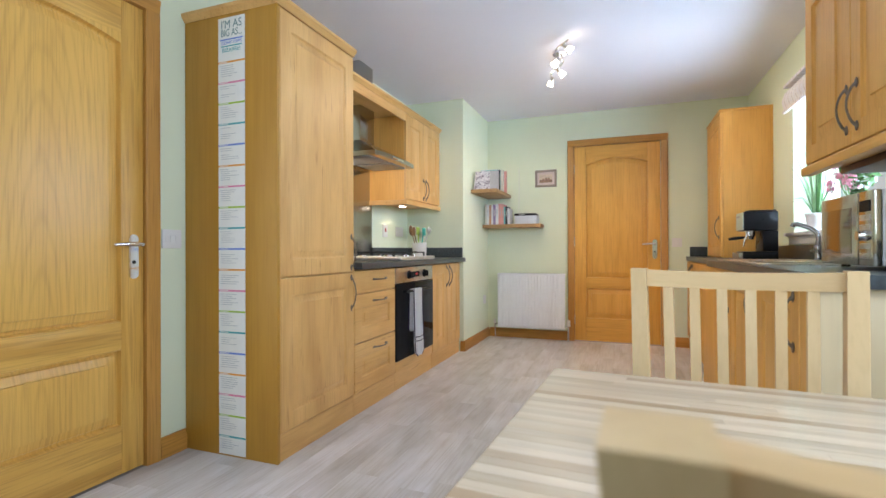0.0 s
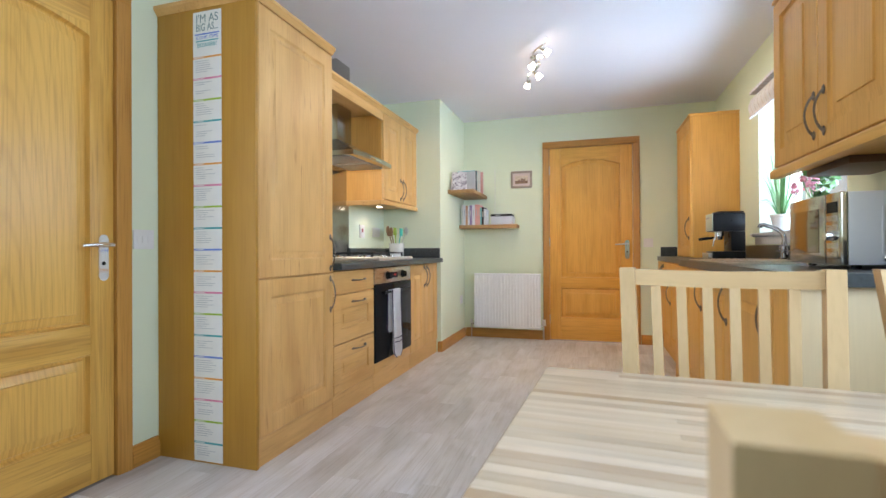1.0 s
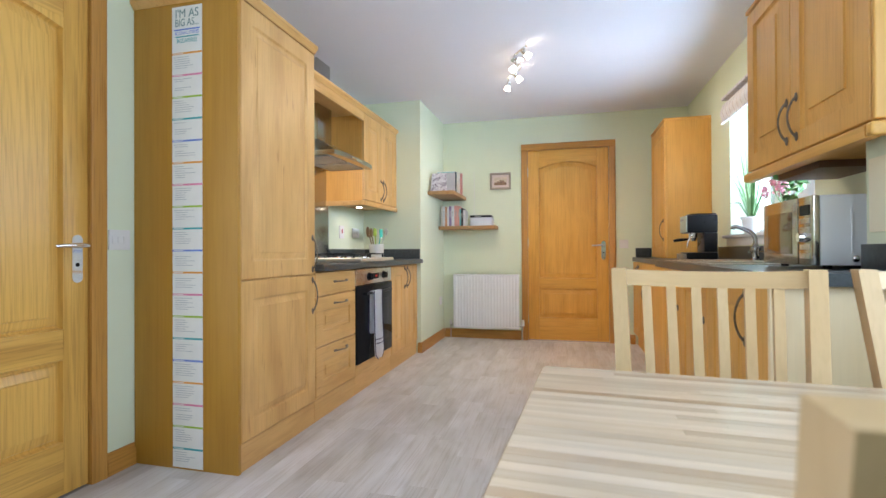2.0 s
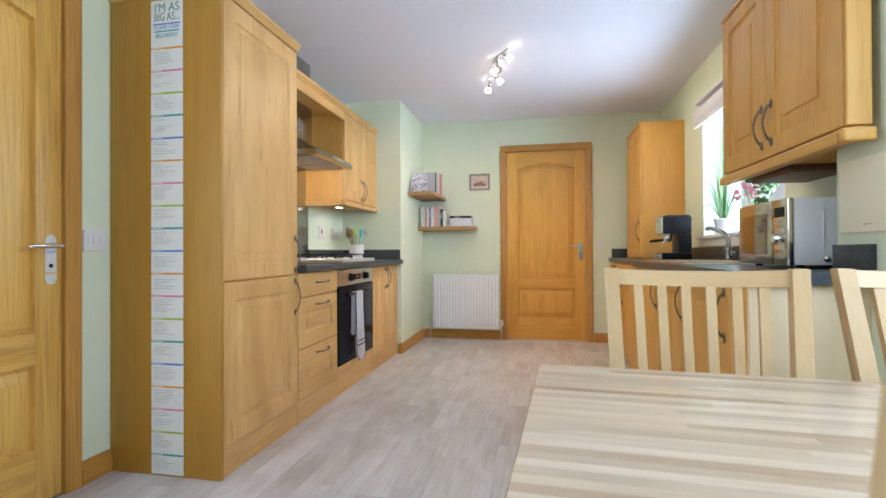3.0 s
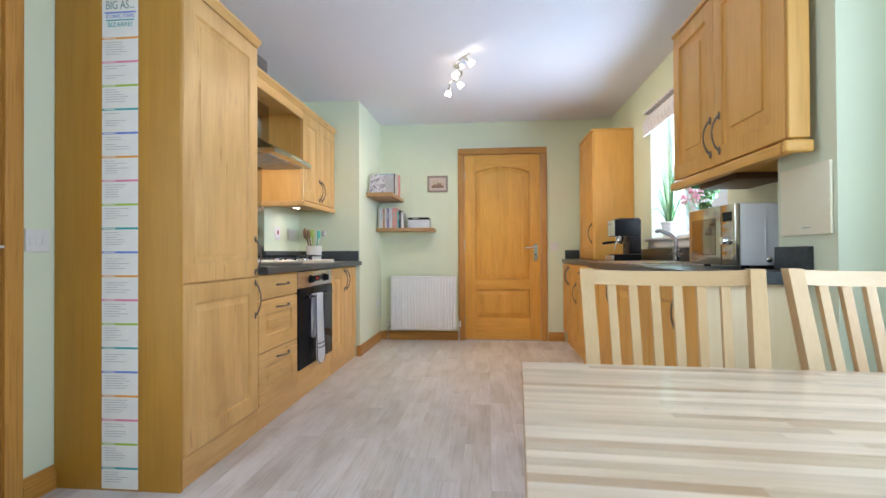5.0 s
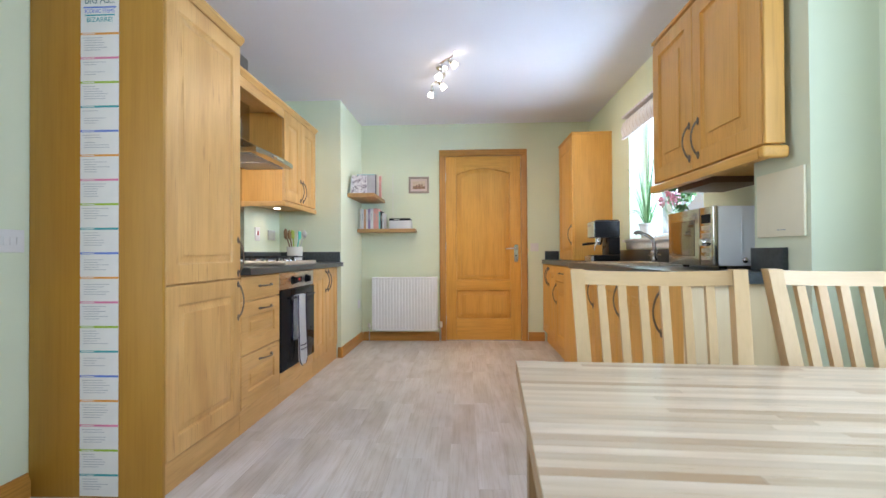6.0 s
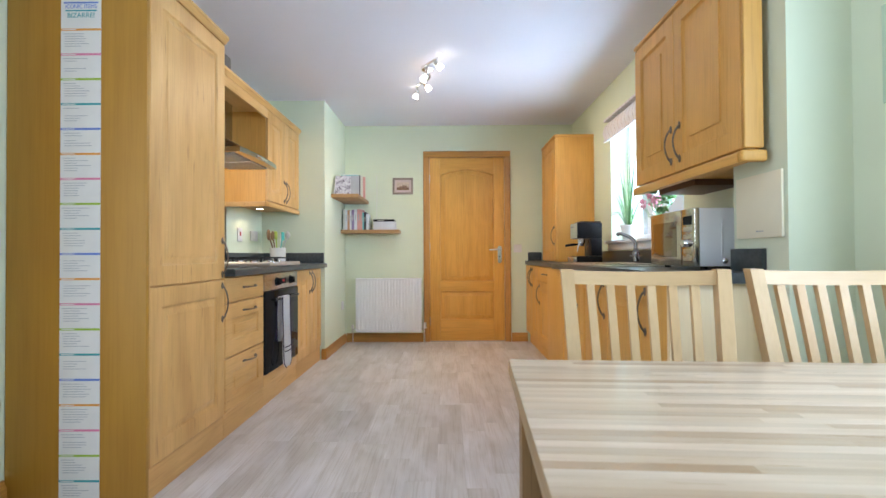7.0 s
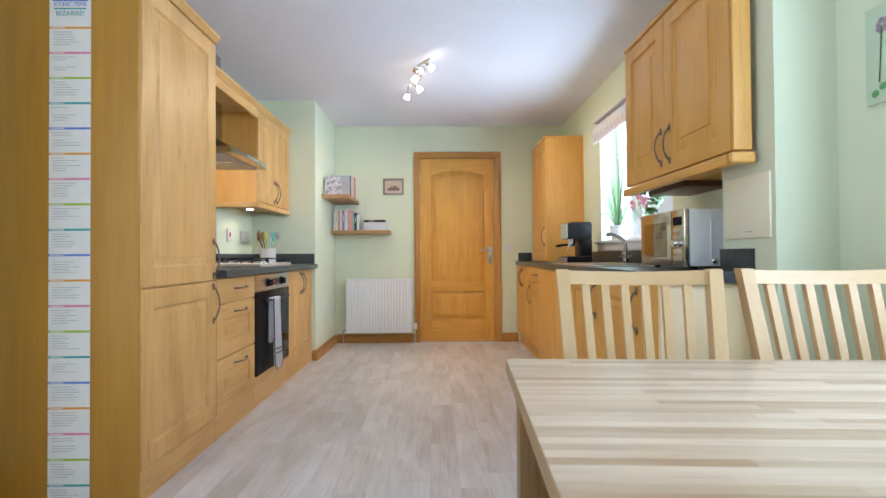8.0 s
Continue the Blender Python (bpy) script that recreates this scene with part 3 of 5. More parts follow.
for by in (-0.14, 0.14):
    bm = bmesh.new()
    for sx in (-0.20, 0.215):
        box(bm, sx - 0.007, sx + 0.007, by - 0.125, by + 0.125, 0.048, 0.057, bevel=0.002)
    for sy in (-0.12, 0.12):
        box(bm, -0.192, 0.207, by + sy - 0.007, by + sy + 0.007, 0.048, 0.057, bevel=0.002)
    for bx in (-0.10, 0.11):
        box(bm, bx - 0.006, bx + 0.006, by - 0.115, by - 0.03, 0.050, 0.060, bevel=0.001)
        box(bm, bx - 0.006, bx + 0.006, by + 0.03, by + 0.115, 0.050, 0.060, bevel=0.001)
        box(bm, bx - 0.095, bx - 0.03, by - 0.006, by + 0.006, 0.050, 0.060, bevel=0.001)
        box(bm, bx + 0.03, bx + 0.095, by - 0.006, by + 0.006, 0.050, 0.060, bevel=0.001)
    for sx in (-0.20, 0.215):
        for sy in (-0.12, 0.12):
            cyl(bm, (sx, by + sy, 0.024), (sx, by + sy, 0.050), 0.007, n=8)
    part("pan_support", bm, iron, hob, "black cast-iron pan support")
for k in range(4):
    bm = bmesh.new()
    cyl(bm, (0.205, 0.02 + 0.055 * k - 0.1, 0.012), (0.205, 0.02 + 0.055 * k - 0.1, 0.032), 0.017, 0.014, 16)
    part("knob", bm, chrome, hob)

# wall cupboard with the canopy frame over the hob
UF = -1.572
wc = thing("wall_cupboard", "oak-effect wall cupboard with two panelled doors, joined by a canopy frame", "wall cupboard", (UF, 3.478, 0), 90)
W = 0.742
D = UF - WEST - 0.002
# more orange than the doors: the hood lamp's glow is put into the colour
part("carcass", slab(0.0, W, 0.0, D, 1.34, 2.03), beech_z, wc, "oak-effect side, coloured orange to imitate hood lamplight")
for s, e, hx in ((0, W / 2, W / 2 - 0.03), (W / 2, W, W / 2 + 0.03)):
    dr = front(wc, s, e, 1.345, 2.028, cab_z)
    bow_handle(dr, hx, 1.455, 0.155, y=-0.021)
part("light_pelmet", slab(-0.010, W, -0.03, -0.004, 1.302, 1.339, bevel=0.006), cab_x, wc)
part("light_pelmet", slab(-0.010, 0.012, -0.003, D, 1.302, 1.339, bevel=0.004), cab_x, wc)
part("underside", slab(0.013, W - 0.001, -0.003, D, 1.330, 1.338), cab_x, wc)
cornice(wc, -1.120, W, -0.022, D, 2.032, cab_x, left=False)
part("canopy_rail", slab(-1.120, -0.001, -0.020, 0.0, 1.965, 2.031, bevel=0.002), cab_x, wc)
part("canopy_top", slab(-1.120, -0.001, 0.001, D, 2.012, 2.031), cab_x, wc)
dl = thing("under_cupboard_lamp", "small round lit downlight under the wall cupboard", "lamp", (-1.74, 3.80, 1.329))
bm = bmesh.new()
lathe(bm, [(0.034, 0.0), (0.034, -0.012), (0.026, -0.014)])
part("rim", bm, chrome, dl)
bm = bmesh.new()
cyl(bm, (0, 0, -0.0145), (0, 0, -0.0165), 0.025)
part("lens", bm, bulb_glow, dl)
lamp("under_cupboard_light", "SPOT", 2.2, (1.0, 0.88, 0.70), look((-1.74, 3.80, 1.305), (-1.80, 3.80, 0.9)), radius=0.02, spot=(130, 0.6))

# cooker hood: canopy with a sloping top, and its chimney
hood = thing("cooker_hood", "stainless steel chimney cooker hood with sloping canopy", "cooker hood", (WEST + 0.002, 3.19, 0))
bm = bmesh.new()
base = [(0.0, -0.31), (0.385, -0.31), (0.40, -0.20), (0.405, 0.0), (0.40, 0.20), (0.385, 0.325), (0.0, 0.325)]
n = len(base)
lo = [bm.verts.new((u, v, 1.585)) for u, v in base]
mid = [bm.verts.new((u, v, 1.617)) for u, v in base]
topv = [bm.verts.new((min(u, 0.155) * (0.99 if u > 0 else 0), max(-0.11, min(0.11, v)), 1.745)) for u, v in base]
for a, b in ((lo, mid), (mid, topv)):
    for k in range(n):
        bm.faces.new((a[k], a[(k + 1) % n], b[(k + 1) % n], b[k]))
bm.faces.new(lo[::-1])
bm.faces.new(topv)
bmesh.ops.remove_doubles(bm, verts=bm.verts, dist=0.0005)
part("canopy", bm, hood_steel, hood)
part("chimney", slab(0.0, 0.15, -0.105, 0.105, 1.746, 2.005, bevel=0.003), hood_steel, hood)
part("chimney", slab(0.004, 0.142, -0.100, 0.100, 2.07, CEIL - 0.002, bevel=0.003), hood_steel, hood)
for s in (-0.145, 0.145):
    part("grease_filter", slab(0.05, 0.33, s - 0.13, s + 0.13, 1.579, 1.5845, bevel=0.001), plain("filter_mesh", (0.42, 0.42, 0.42), 0.5, 0.8, mottle=0.4, scale=160), hood)
bm = bmesh.new()
cyl(bm, (0.10, -0.275, 1.5835), (0.10, -0.275, 1.580), 0.022)
part("lamp", bm, bulb_glow, hood)
part("controls", slab(0.404, 0.408, -0.09, 0.09, 1.593, 1.609, bevel=0.001), chrome, hood)
lamp("hood_light", "SPOT", 9, (1.0, 0.88, 0.70), look((WEST + 0.102, 2.915, 1.570), (WEST + 0.20, 3.30, 1.1)), radius=0.02, spot=(140, 0.5))

# ---- sink side (fronts face -x; local x runs along -y) ----
RF_FAR, RF_NEAR = 0.650, 0.578


def base_unit(name, label, x, y_far, width, doors, drawer=False, mat=beech_z):
    u = thing(name, label, "kitchen cabinet", (x, y_far, 0), -90, "sink side units")
    d = EAST - 0.002 - x
    part("carcass", slab(0.0, width, 0.0, d, 0.12, 0.822), mat, u)
    part("plinth", slab(0.0, width, 0.02, 0.04, 0, 0.118), beech_x, u)
    top = 0.822
    if drawer:
        dr = front(u, 0, width, 0.686, 0.822, beech_x, FLAT_RINGS, "drawer")
        bow_handle(dr, width / 2, 0.76, 0.15, False, y=-0.021)
        top = 0.684
    for s, e, hx in doors:
        dr = front(u, s, e, 0.122, top, beech_z)
        bow_handle(dr, hx, top - 0.115, 0.155, y=-0.021)
    return u


base_unit("base_cupboard", "warm beech-effect base unit with two panelled doors", RF_FAR, 5.06, 0.70, [(0, 0.35, 0.31), (0.35, 0.70, 0.39)])
base_unit("base_cupboard", "warm beech-effect base unit with a drawer over one door", RF_FAR, 4.355, 0.62, [(0, 0.62, 0.05)], True)
base_unit("base_cupboard", "warm beech-effect sink unit with two panelled doors", RF_NEAR, 3.22, 0.98, [(0, 0.49, 0.45), (0.49, 0.98, 0.94)])
last_unit = base_unit("base_cupboard", "warm beech-effect base unit with a single panelled door", RF_NEAR, 2.238, 0.625, [(0, 0.49, 0.448)])
part("filler", slab(0.492, 0.624, -0.019, -0.0005, 0.122, 0.822, bevel=0.001), beech_z, last_unit)
fl = thing("filler_post", "warm beech-effect filler post between two base units", "kitchen cabinet", (RF_NEAR, 3.73, 0), -90)
part("post", slab(0.0, 0.508, 0.0, 0.05, 0.0, 0.822, bevel=0.002), beech_z, fl)
ep = thing("end_panel", "plain cream wood-effect end panel closing the sink units", "end panel", (0, 0, 0))
part("panel", slab(RF_NEAR - 0.021, 0.8785, 1.592, 1.611, 0.0, TOP - 0.039, bevel=0.001), cream_panel, ep)

# worktop, deeper at the sink, with a hole for the bowl
bm = bmesh.new()
EDGE_FAR, EDGE_NEAR = 0.625, 0.555
line = []
for k in range(13):
    u = k / 12
    line.append((EDGE_FAR + (EDGE_NEAR - EDGE_FAR) * (3 * u * u - 2 * u ** 3), 3.80 - 0.40 * u))
far_part = [(EAST - 0.001, 5.086), (EDGE_FAR, 5.086)] + line + [(EDGE_NEAR, 3.30), (EAST - 0.001, 3.30)]
extrude_outline(bm, far_part, "z", TOP - 0.038, TOP)
for x0, x1, y0, y1 in ((EDGE_NEAR, 0.66, 1.7505, 3.2995), (1.02, EAST - 0.001, 1.7505, 3.2995), (0.6605, 1.0195, 2.86, 3.2995), (0.6605, 1.0195, 1.7505, 2.4395), (EDGE_NEAR, 0.8785, 1.563, 1.75)):
    box(bm, x0, x1, y0, y1, TOP - 0.038, TOP)
tagged(new("worktop", mesh_of("worktop", bm, worktop_mat)), "dark slate laminate worktop running under the window", "worktop")
up = thing("upstand", "dark slate laminate upstand behind the sink worktop", "upstand", (0, 0, 0))
part("strip", slab(EAST - 0.020, EAST - 0.001, 1.77, 4.25, TOP + 0.0005, TOP + 0.092, bevel=0.002), worktop_mat, up)
part("strip", slab(EDGE_FAR + 0.03, 0.80, NORTH - 0.020, NORTH - 0.001, TOP + 0.0005, TOP + 0.092, bevel=0.002), worktop_mat, up)
part("strip", slab(0.861, 0.879, 1.565, 1.745, TOP + 0.0005, TOP + 0.083, bevel=0.002), worktop_mat, up)

# sink and tap
sink = thing("kitchen_sink", "stainless steel inset sink with ribbed drainer", "sink", (0.84, 2.86, TOP))
bm = bmesh.new()
for x0, x1, y0, y1 in ((-0.235, -0.181, -0.47, 0.50), (0.1815, 0.235, -0.47, 0.50), (-0.1805, 0.181, -0.02, 0.50), (-0.1805, 0.181, -0.47, -0.42)):
    box(bm, x0, x1, y0, y1, 0.0005, 0.006, bevel=0.0015)
part("rim", bm, steel, sink)
bm = bmesh.new()
for x0, x1, y0, y1 in ((-0.179, -0.177, -0.418, -0.021), (0.177, 0.179, -0.418, -0.021), (-0.176, 0.176, -0.418, -0.416), (-0.176, 0.176, -0.023, -0.021)):
    box(bm, x0, x1, y0, y1, -0.15, 0.004)
box(bm, -0.179, 0.179, -0.418, -0.021, -0.153, -0.151)
part("bowl", bm, steel, sink)
for k in range(9):
    bm = bmesh.new()
    tube(bm, [(-0.16 + 0.04 * k, 0.03, 0.0065), (-0.16 + 0.04 * k, 0.25, 0.008), (-0.16 + 0.04 * k, 0.46, 0.0065)], 0.004, 8)
    part("rib", bm, steel, sink)
tap = thing("mixer_tap", "chrome kitchen mixer tap with a curved swivel spout", "tap", (1.035, 3.10, TOP + 0.006))
bm = bmesh.new()
lathe(bm, [(0.028, 0.0), (0.028, 0.006), (0.019, 0.012), (0.018, 0.05), (0.026, 0.058), (0.026, 0.075), (0.016, 0.085), (0.013, 0.10)])
part("body", bm, tap_chrome, tap)
bm = bmesh.new()
tube(bm, [(0, 0, 0.09), (0, 0, 0.125), (-0.008, 0.004, 0.15), (-0.03, 0.016, 0.172), (-0.06, 0.032, 0.188), (-0.085, 0.045, 0.199), (-0.098, 0.05, 0.196), (-0.102, 0.052, 0.184)], [0.012, 0.012, 0.012, 0.0115, 0.011, 0.0115, 0.013, 0.013], 14)
part("spout", bm, tap_chrome, tap)
for s in (-1, 1):
    bm = bmesh.new()
    cyl(bm, (0, s * 0.015, 0.045), (0, s * 0.045, 0.05), 0.011)
    for a in range(4):
        cyl(bm, (0, s * 0.042, 0.05), (0.022 * math.cos(a * math.pi / 2), s * 0.05, 0.05 + 0.022 * math.sin(a * math.pi / 2)), 0.006, 0.005, 8)
    part("tap_head", bm, tap_chrome, tap)

# tall dresser unit standing on the worktop
dr_u = thing("dresser_cupboard", "tall narrow beech-effect cupboard standing on the worktop", "cupboard", (0.803, 4.93, TOP), -90)
W = 0.61
part("carcass", slab(0.0, W, 0.0, EAST - 0.805, 0.0005, 1.152, bevel=0.001), beech_z, dr_u)
dr = front(dr_u, 0, W, 0.004, 1.15, beech_z)
bow_handle(dr, W - 0.05, 0.24, 0.155, y=-0.021)
part("top_cap", slab(-0.002, W + 0.006, -0.027, EAST - 0.805, 1.153, 1.172, bevel=0.004), beech_x, dr_u)

# wall cupboard by the column
WF = 0.808
ru = thing("wall_cupboard", "warm beech-effect wall cupboard with two panelled doors and rounded end post", "wall cupboard", (WF, 2.455, 0), -90)
D = EAST - 0.002 - WF
part("carcass", slab(0.0, 0.703, 0.0, D, 1.302, 2.005), beech_z, ru)
part("carcass_return", slab(0.7035, 0.908, 0.0, 0.038, 1.302, 2.005), beech_z, ru)
for s, e, hx in ((0, 0.429, 0.405), (0.429, 0.907, 0.483)):
    dr = front(ru, s, e, 1.287, 2.000, beech_z, WALL_RINGS)
    bow_handle(dr, hx, 1.412, 0.14, y=-0.021, rise=0.026)
part("end_post", slab(0.911, 0.926, -0.021, 0.045, 1.287, 2.005, bevel=0.007, seg=4), beech_z, ru, "rounded beech-effect corner post")
bm = bmesh.new()
prof = [(-0.034, 1.240), (-0.036, 1.248), (-0.036, 1.270), (-0.030, 1.278), (0.0, 1.280), (0.0, 1.240)]
extrude_outline(bm, prof, "x", -0.004, 0.909)
part("light_pelmet", bm, beech_x, ru)
part("pelmet_corner", slab(0.9095, 0.938, -0.037, 0.050, 1.240, 1.280, bevel=0.012, seg=4), beech_x, ru)
part("underside", slab(0.0, 0.703, 0.001, D, 1.272, 1.288), beech_x, ru)
part("underside_return", slab(0.7035, 0.908, 0.001, 0.038, 1.272, 1.288), beech_x, ru)
part("light_strip_cover", slab(0.0, 0.36, 0.10, D - 0.001, 1.243, 1.271, bevel=0.002), plain("dark_underside", (0.10, 0.045, 0.018), 0.5), ru, "dark brown box under the cupboard")
part("top_cap", slab(-0.004, 0.927, -0.026, 0.066, 2.006, 2.022, bevel=0.003), beech_x, ru)
part("top", slab(0.0, 0.703, 0.067, D, 2.006, 2.012), beech_x, ru)

# microwave, its front towards the room
mw = thing("microwave", "silver microwave oven with mirrored door on the worktop", "microwave", (0.785, 2.245, TOP + 0.002), -90)
W, H, Dm = 0.40, 0.248, 0.335
part("casing", slab(0.0, W, 0.014, Dm, 0.012, H, bevel=0.006), mw_side, mw, "white painted metal casing")
for fx in (0.04, W - 0.04):
    for fy in (0.05, Dm - 0.05):
        bm = bmesh.new()
        cyl(bm, (fx, fy, 0), (fx, fy, 0.013), 0.014, n=12)
        part("foot", bm, black, mw)
md = part("door", slab(0.0, W * 0.745, -0.012, 0.013, 0.012, H, bevel=0.004), silver, mw, "silver mirrored door")
part("door_window", slab(0.035, W * 0.745 - 0.04, -0.0135, -0.012, 0.05, H - 0.045, bevel=0.0005), mw_glass, md, "dark reflective window")
cp = part("control_panel", slab(W * 0.75, W, -0.010, 0.013, 0.012, H, bevel=0.004), silver, mw)
part("display", slab(W * 0.79, W * 0.96, -0.0125, -0.010, H - 0.065, H - 0.03), black_glass, cp, "dark display")
for k in range(5):
    if k != 2:
        z = 0.035 + 0.03 * k
        part("button", slab(W * 0.79, W * 0.96, -0.0125, -0.010, z, z + 0.018, bevel=0.001), steel, cp)
bm = bmesh.new()
cyl(bm, (W * 0.875, -0.010, 0.107), (W * 0.875, -0.032, 0.107), 0.017, 0.015, 20)
part("dial", bm, chrome, cp)
bm = bmesh.new()
ball(bm, (W + 0.006, 0.11, 0.035), 0.012)
part("side_cap", bm, chrome, mw)
part("side_ridge", slab(W, W + 0.003, 0.10, 0.106, 0.05, H - 0.05, bevel=0.001), mw_side, mw)

# coffee machine
cm = thing("coffee_machine", "black and silver espresso machine on the worktop", "coffee machine", (0.845, 3.80, TOP + 0.0005), -88)
part("base", slab(-0.10, 0.10, -0.04, 0.19, 0.0, 0.055, bevel=0.008), black, cm)
part("drip_tray", slab(-0.095, 0.095, -0.07, -0.041, 0.004, 0.045, bevel=0.004), steel, cm)
part("column", slab(-0.095, 0.095, 0.09, 0.19, 0.056, 0.20, bevel=0.006), black, cm)
hd = part("head", slab(-0.10, 0.10, -0.035, 0.19, 0.20, 0.335, bevel=0.012), black, cm)
part("front_plate", slab(-0.095, 0.095, -0.043, -0.036, 0.205, 0.33, bevel=0.003), plain("pale_steel_plate", (0.50, 0.58, 0.50), 0.3, 0.4), cm, "pale silver front plate")
part("badge", slab(-0.075, 0.02, -0.0445, -0.043, 0.295, 0.308), grey_ink, cm)
part("hot_plate", slab(-0.09, 0.09, 0.0, 0.18, 0.336, 0.345, bevel=0.003), black, cm)
cm.scale = (0.88, 0.88, 0.95)
bm = bmesh.new()
cyl(bm, (0, 0.03, 0.20), (0, 0.03, 0.165), 0.036, 0.034)
cyl(bm, (0, 0.03, 0.165), (0, 0.03, 0.14), 0.030, 0.024)
part("brew_head", bm, chrome, cm)
bm = bmesh.new()
tube(bm, [(0, 0.0, 0.155), (-0.02, -0.06, 0.15), (-0.03, -0.11, 0.143)], [0.008, 0.012, 0.010], 10)
part("portafilter_handle", bm, black, cm)
bm = bmesh.new()
tube(bm, [(0.09, 0.0, 0.2), (0.10, -0.03, 0.14), (0.10, -0.04, 0.09)], 0.005, 8)
part("steam_pipe", bm, chrome, cm)

# ---- window, blind, sill and its plants ----
wi = thing("window_1", "white plastic casement window with bright daylight outside", "window", (0, 0, 0))
wi["kind"] = "structure"
FX0, FX1 = EAST + 0.14, EAST + 0.20
wf = part("window_frame", slab(FX0, FX1, WIN0, WIN0 + 0.06, WINLO, WINHI, bevel=0.004), upvc, wi)
part("window_frame", slab(FX0, FX1, WIN1 - 0.06, WIN1, WINLO, WINHI, bevel=0.004), upvc, wi)
part("window_frame", slab(FX0, FX1, WIN0 + 0.0605, WIN1 - 0.0605, WINLO, WINLO + 0.06, bevel=0.004), upvc, wi)
part("window_frame", slab(FX0, FX1, WIN0 + 0.0605, WIN1 - 0.0605, WINHI - 0.06, WINHI, bevel=0.004), upvc, wi)
part("mullion", slab(FX0, FX1, 3.42, 3.50, WINLO + 0.0605, WINHI - 0.0605, bevel=0.004), upvc, wi)
bm = bmesh.new()
for y0, y1 in ((WIN0 + 0.061, 3.4195),):
    for a in ((y0, y0 + 0.05, WINLO + 0.061, WINHI - 0.061), (y1 - 0.05, y1, WINLO + 0.061, WINHI - 0.061), (y0 + 0.0505, y1 - 0.0505, WINLO + 0.061, WINLO + 0.11), (y0 + 0.0505, y1 - 0.0505, WINHI - 0.11, WINHI - 0.061)):
        box(bm, FX0 - 0.012, FX1 - 0.012, *a, bevel=0.004)
part("casement", bm, upvc, wi)
for y0, y1 in ((WIN0 + 0.112, 3.369), (3.501, WIN1 - 0.061)):
    p = part("pane", slab(FX0 + 0.02, FX0 + 0.026, y0, y1, WINLO + 0.111, WINHI - 0.111), pane_glass, wi)
    p.visible_shadow = False
bm = bmesh.new()
box(bm, EAST - 0.045, FX0 - 0.0005, WIN0 + 0.001, WIN1 - 0.001, WINLO - 0.0, WINLO + 0.022, bevel=0.006)
box(bm, EAST - 0.045, EAST - 0.001, WIN1, WIN1 + 0.05, WINLO, WINLO + 0.022, bevel=0.004)
part("window_sill", bm, upvc, wi, "white painted window sill")
part("apron", slab(EAST - 0.018, EAST - 0.001, WIN0, WIN1 + 0.04, WINLO - 0.055, WINLO - 0.001, bevel=0.004), upvc, wi)
bd = tagged(new("backdrop", mesh_of("backdrop", slab(3.6, 3.62, -3.5, 26.0, -0.5, 7.0), garden_glow)), "overexposed bright garden daylight", "backdrop", kind="structure")


def striped_cloth():
    m, nt, bsdf = nodes_of("striped_blind_cloth")
    tc = nt.nodes.new("ShaderNodeTexCoord")
    sep = nt.nodes.new("ShaderNodeSeparateXYZ")
    nt.links.new(tc.outputs["Object"], sep.inputs[0])
    mul = nt.nodes.new("ShaderNodeMath")
    mul.operation, mul.inputs[1].default_value = "MULTIPLY", 14.0
    nt.links.new(sep.outputs["Y"], mul.inputs[0])
    fr = nt.nodes.new("ShaderNodeMath")
    fr.operation = "FRACT"
    nt.links.new(mul.outputs[0], fr.inputs[0])
    c = ramp(nt, fr.outputs[0], [(0.0, (0.80, 0.78, 0.77)), (0.40, (0.80, 0.78, 0.77)), (0.44, (0.46, 0.38, 0.44)), (0.56, (0.84, 0.82, 0.78)), (0.9, (0.76, 0.75, 0.79))])
    blot = noise_tex(nt, coords(nt, (60, 60, 60)), 1.0, 3.0)
    c = mix(nt, "MULTIPLY", 0.3, c, ramp(nt, blot, [(0.42, (0.80, 0.72, 0.76)), (0.58, (1, 1, 1))]))
    nt.links.new(c, bsdf.inputs["Base Color"])
    bsdf.inputs["Roughness"].default_value = 0.95
    return m


blind = thing("roman_blind", "raised striped fabric roman blind over the window", "blind", (0, 0, 0))
cloth_m = striped_cloth()
Y0, Y1 = 2.53, 3.88
part("headrail", slab(EAST - 0.055, EAST - 0.001, Y0, Y1, 2.022, 2.040, bevel=0.003), cloth_m, blind)
for k in range(4):
    z1, z0 = 2.023 - 0.012 * k, 1.932 - 0.022 * k
    bm = bmesh.new()
    prof = []
    for j in range(9):
        u = j / 8
        prof.append((EAST - 0.012 - 0.012 * k - 0.016 * math.sin(math.pi * u) ** 1.5, z1 + (z0 - z1) * u))
    prof += [(x + 0.004, z) for x, z in prof[::-1]]
    extrude_outline(bm, prof, "y", Y0 + 0.002 * k, Y1 - 0.002 * k)
    part("fold", bm, cloth_m, blind)
part("bottom_bar", slab(EAST - 0.062, EAST - 0.046, Y0 + 0.01, Y1 - 0.01, 1.848, 1.868, bevel=0.004), cloth_m, blind)


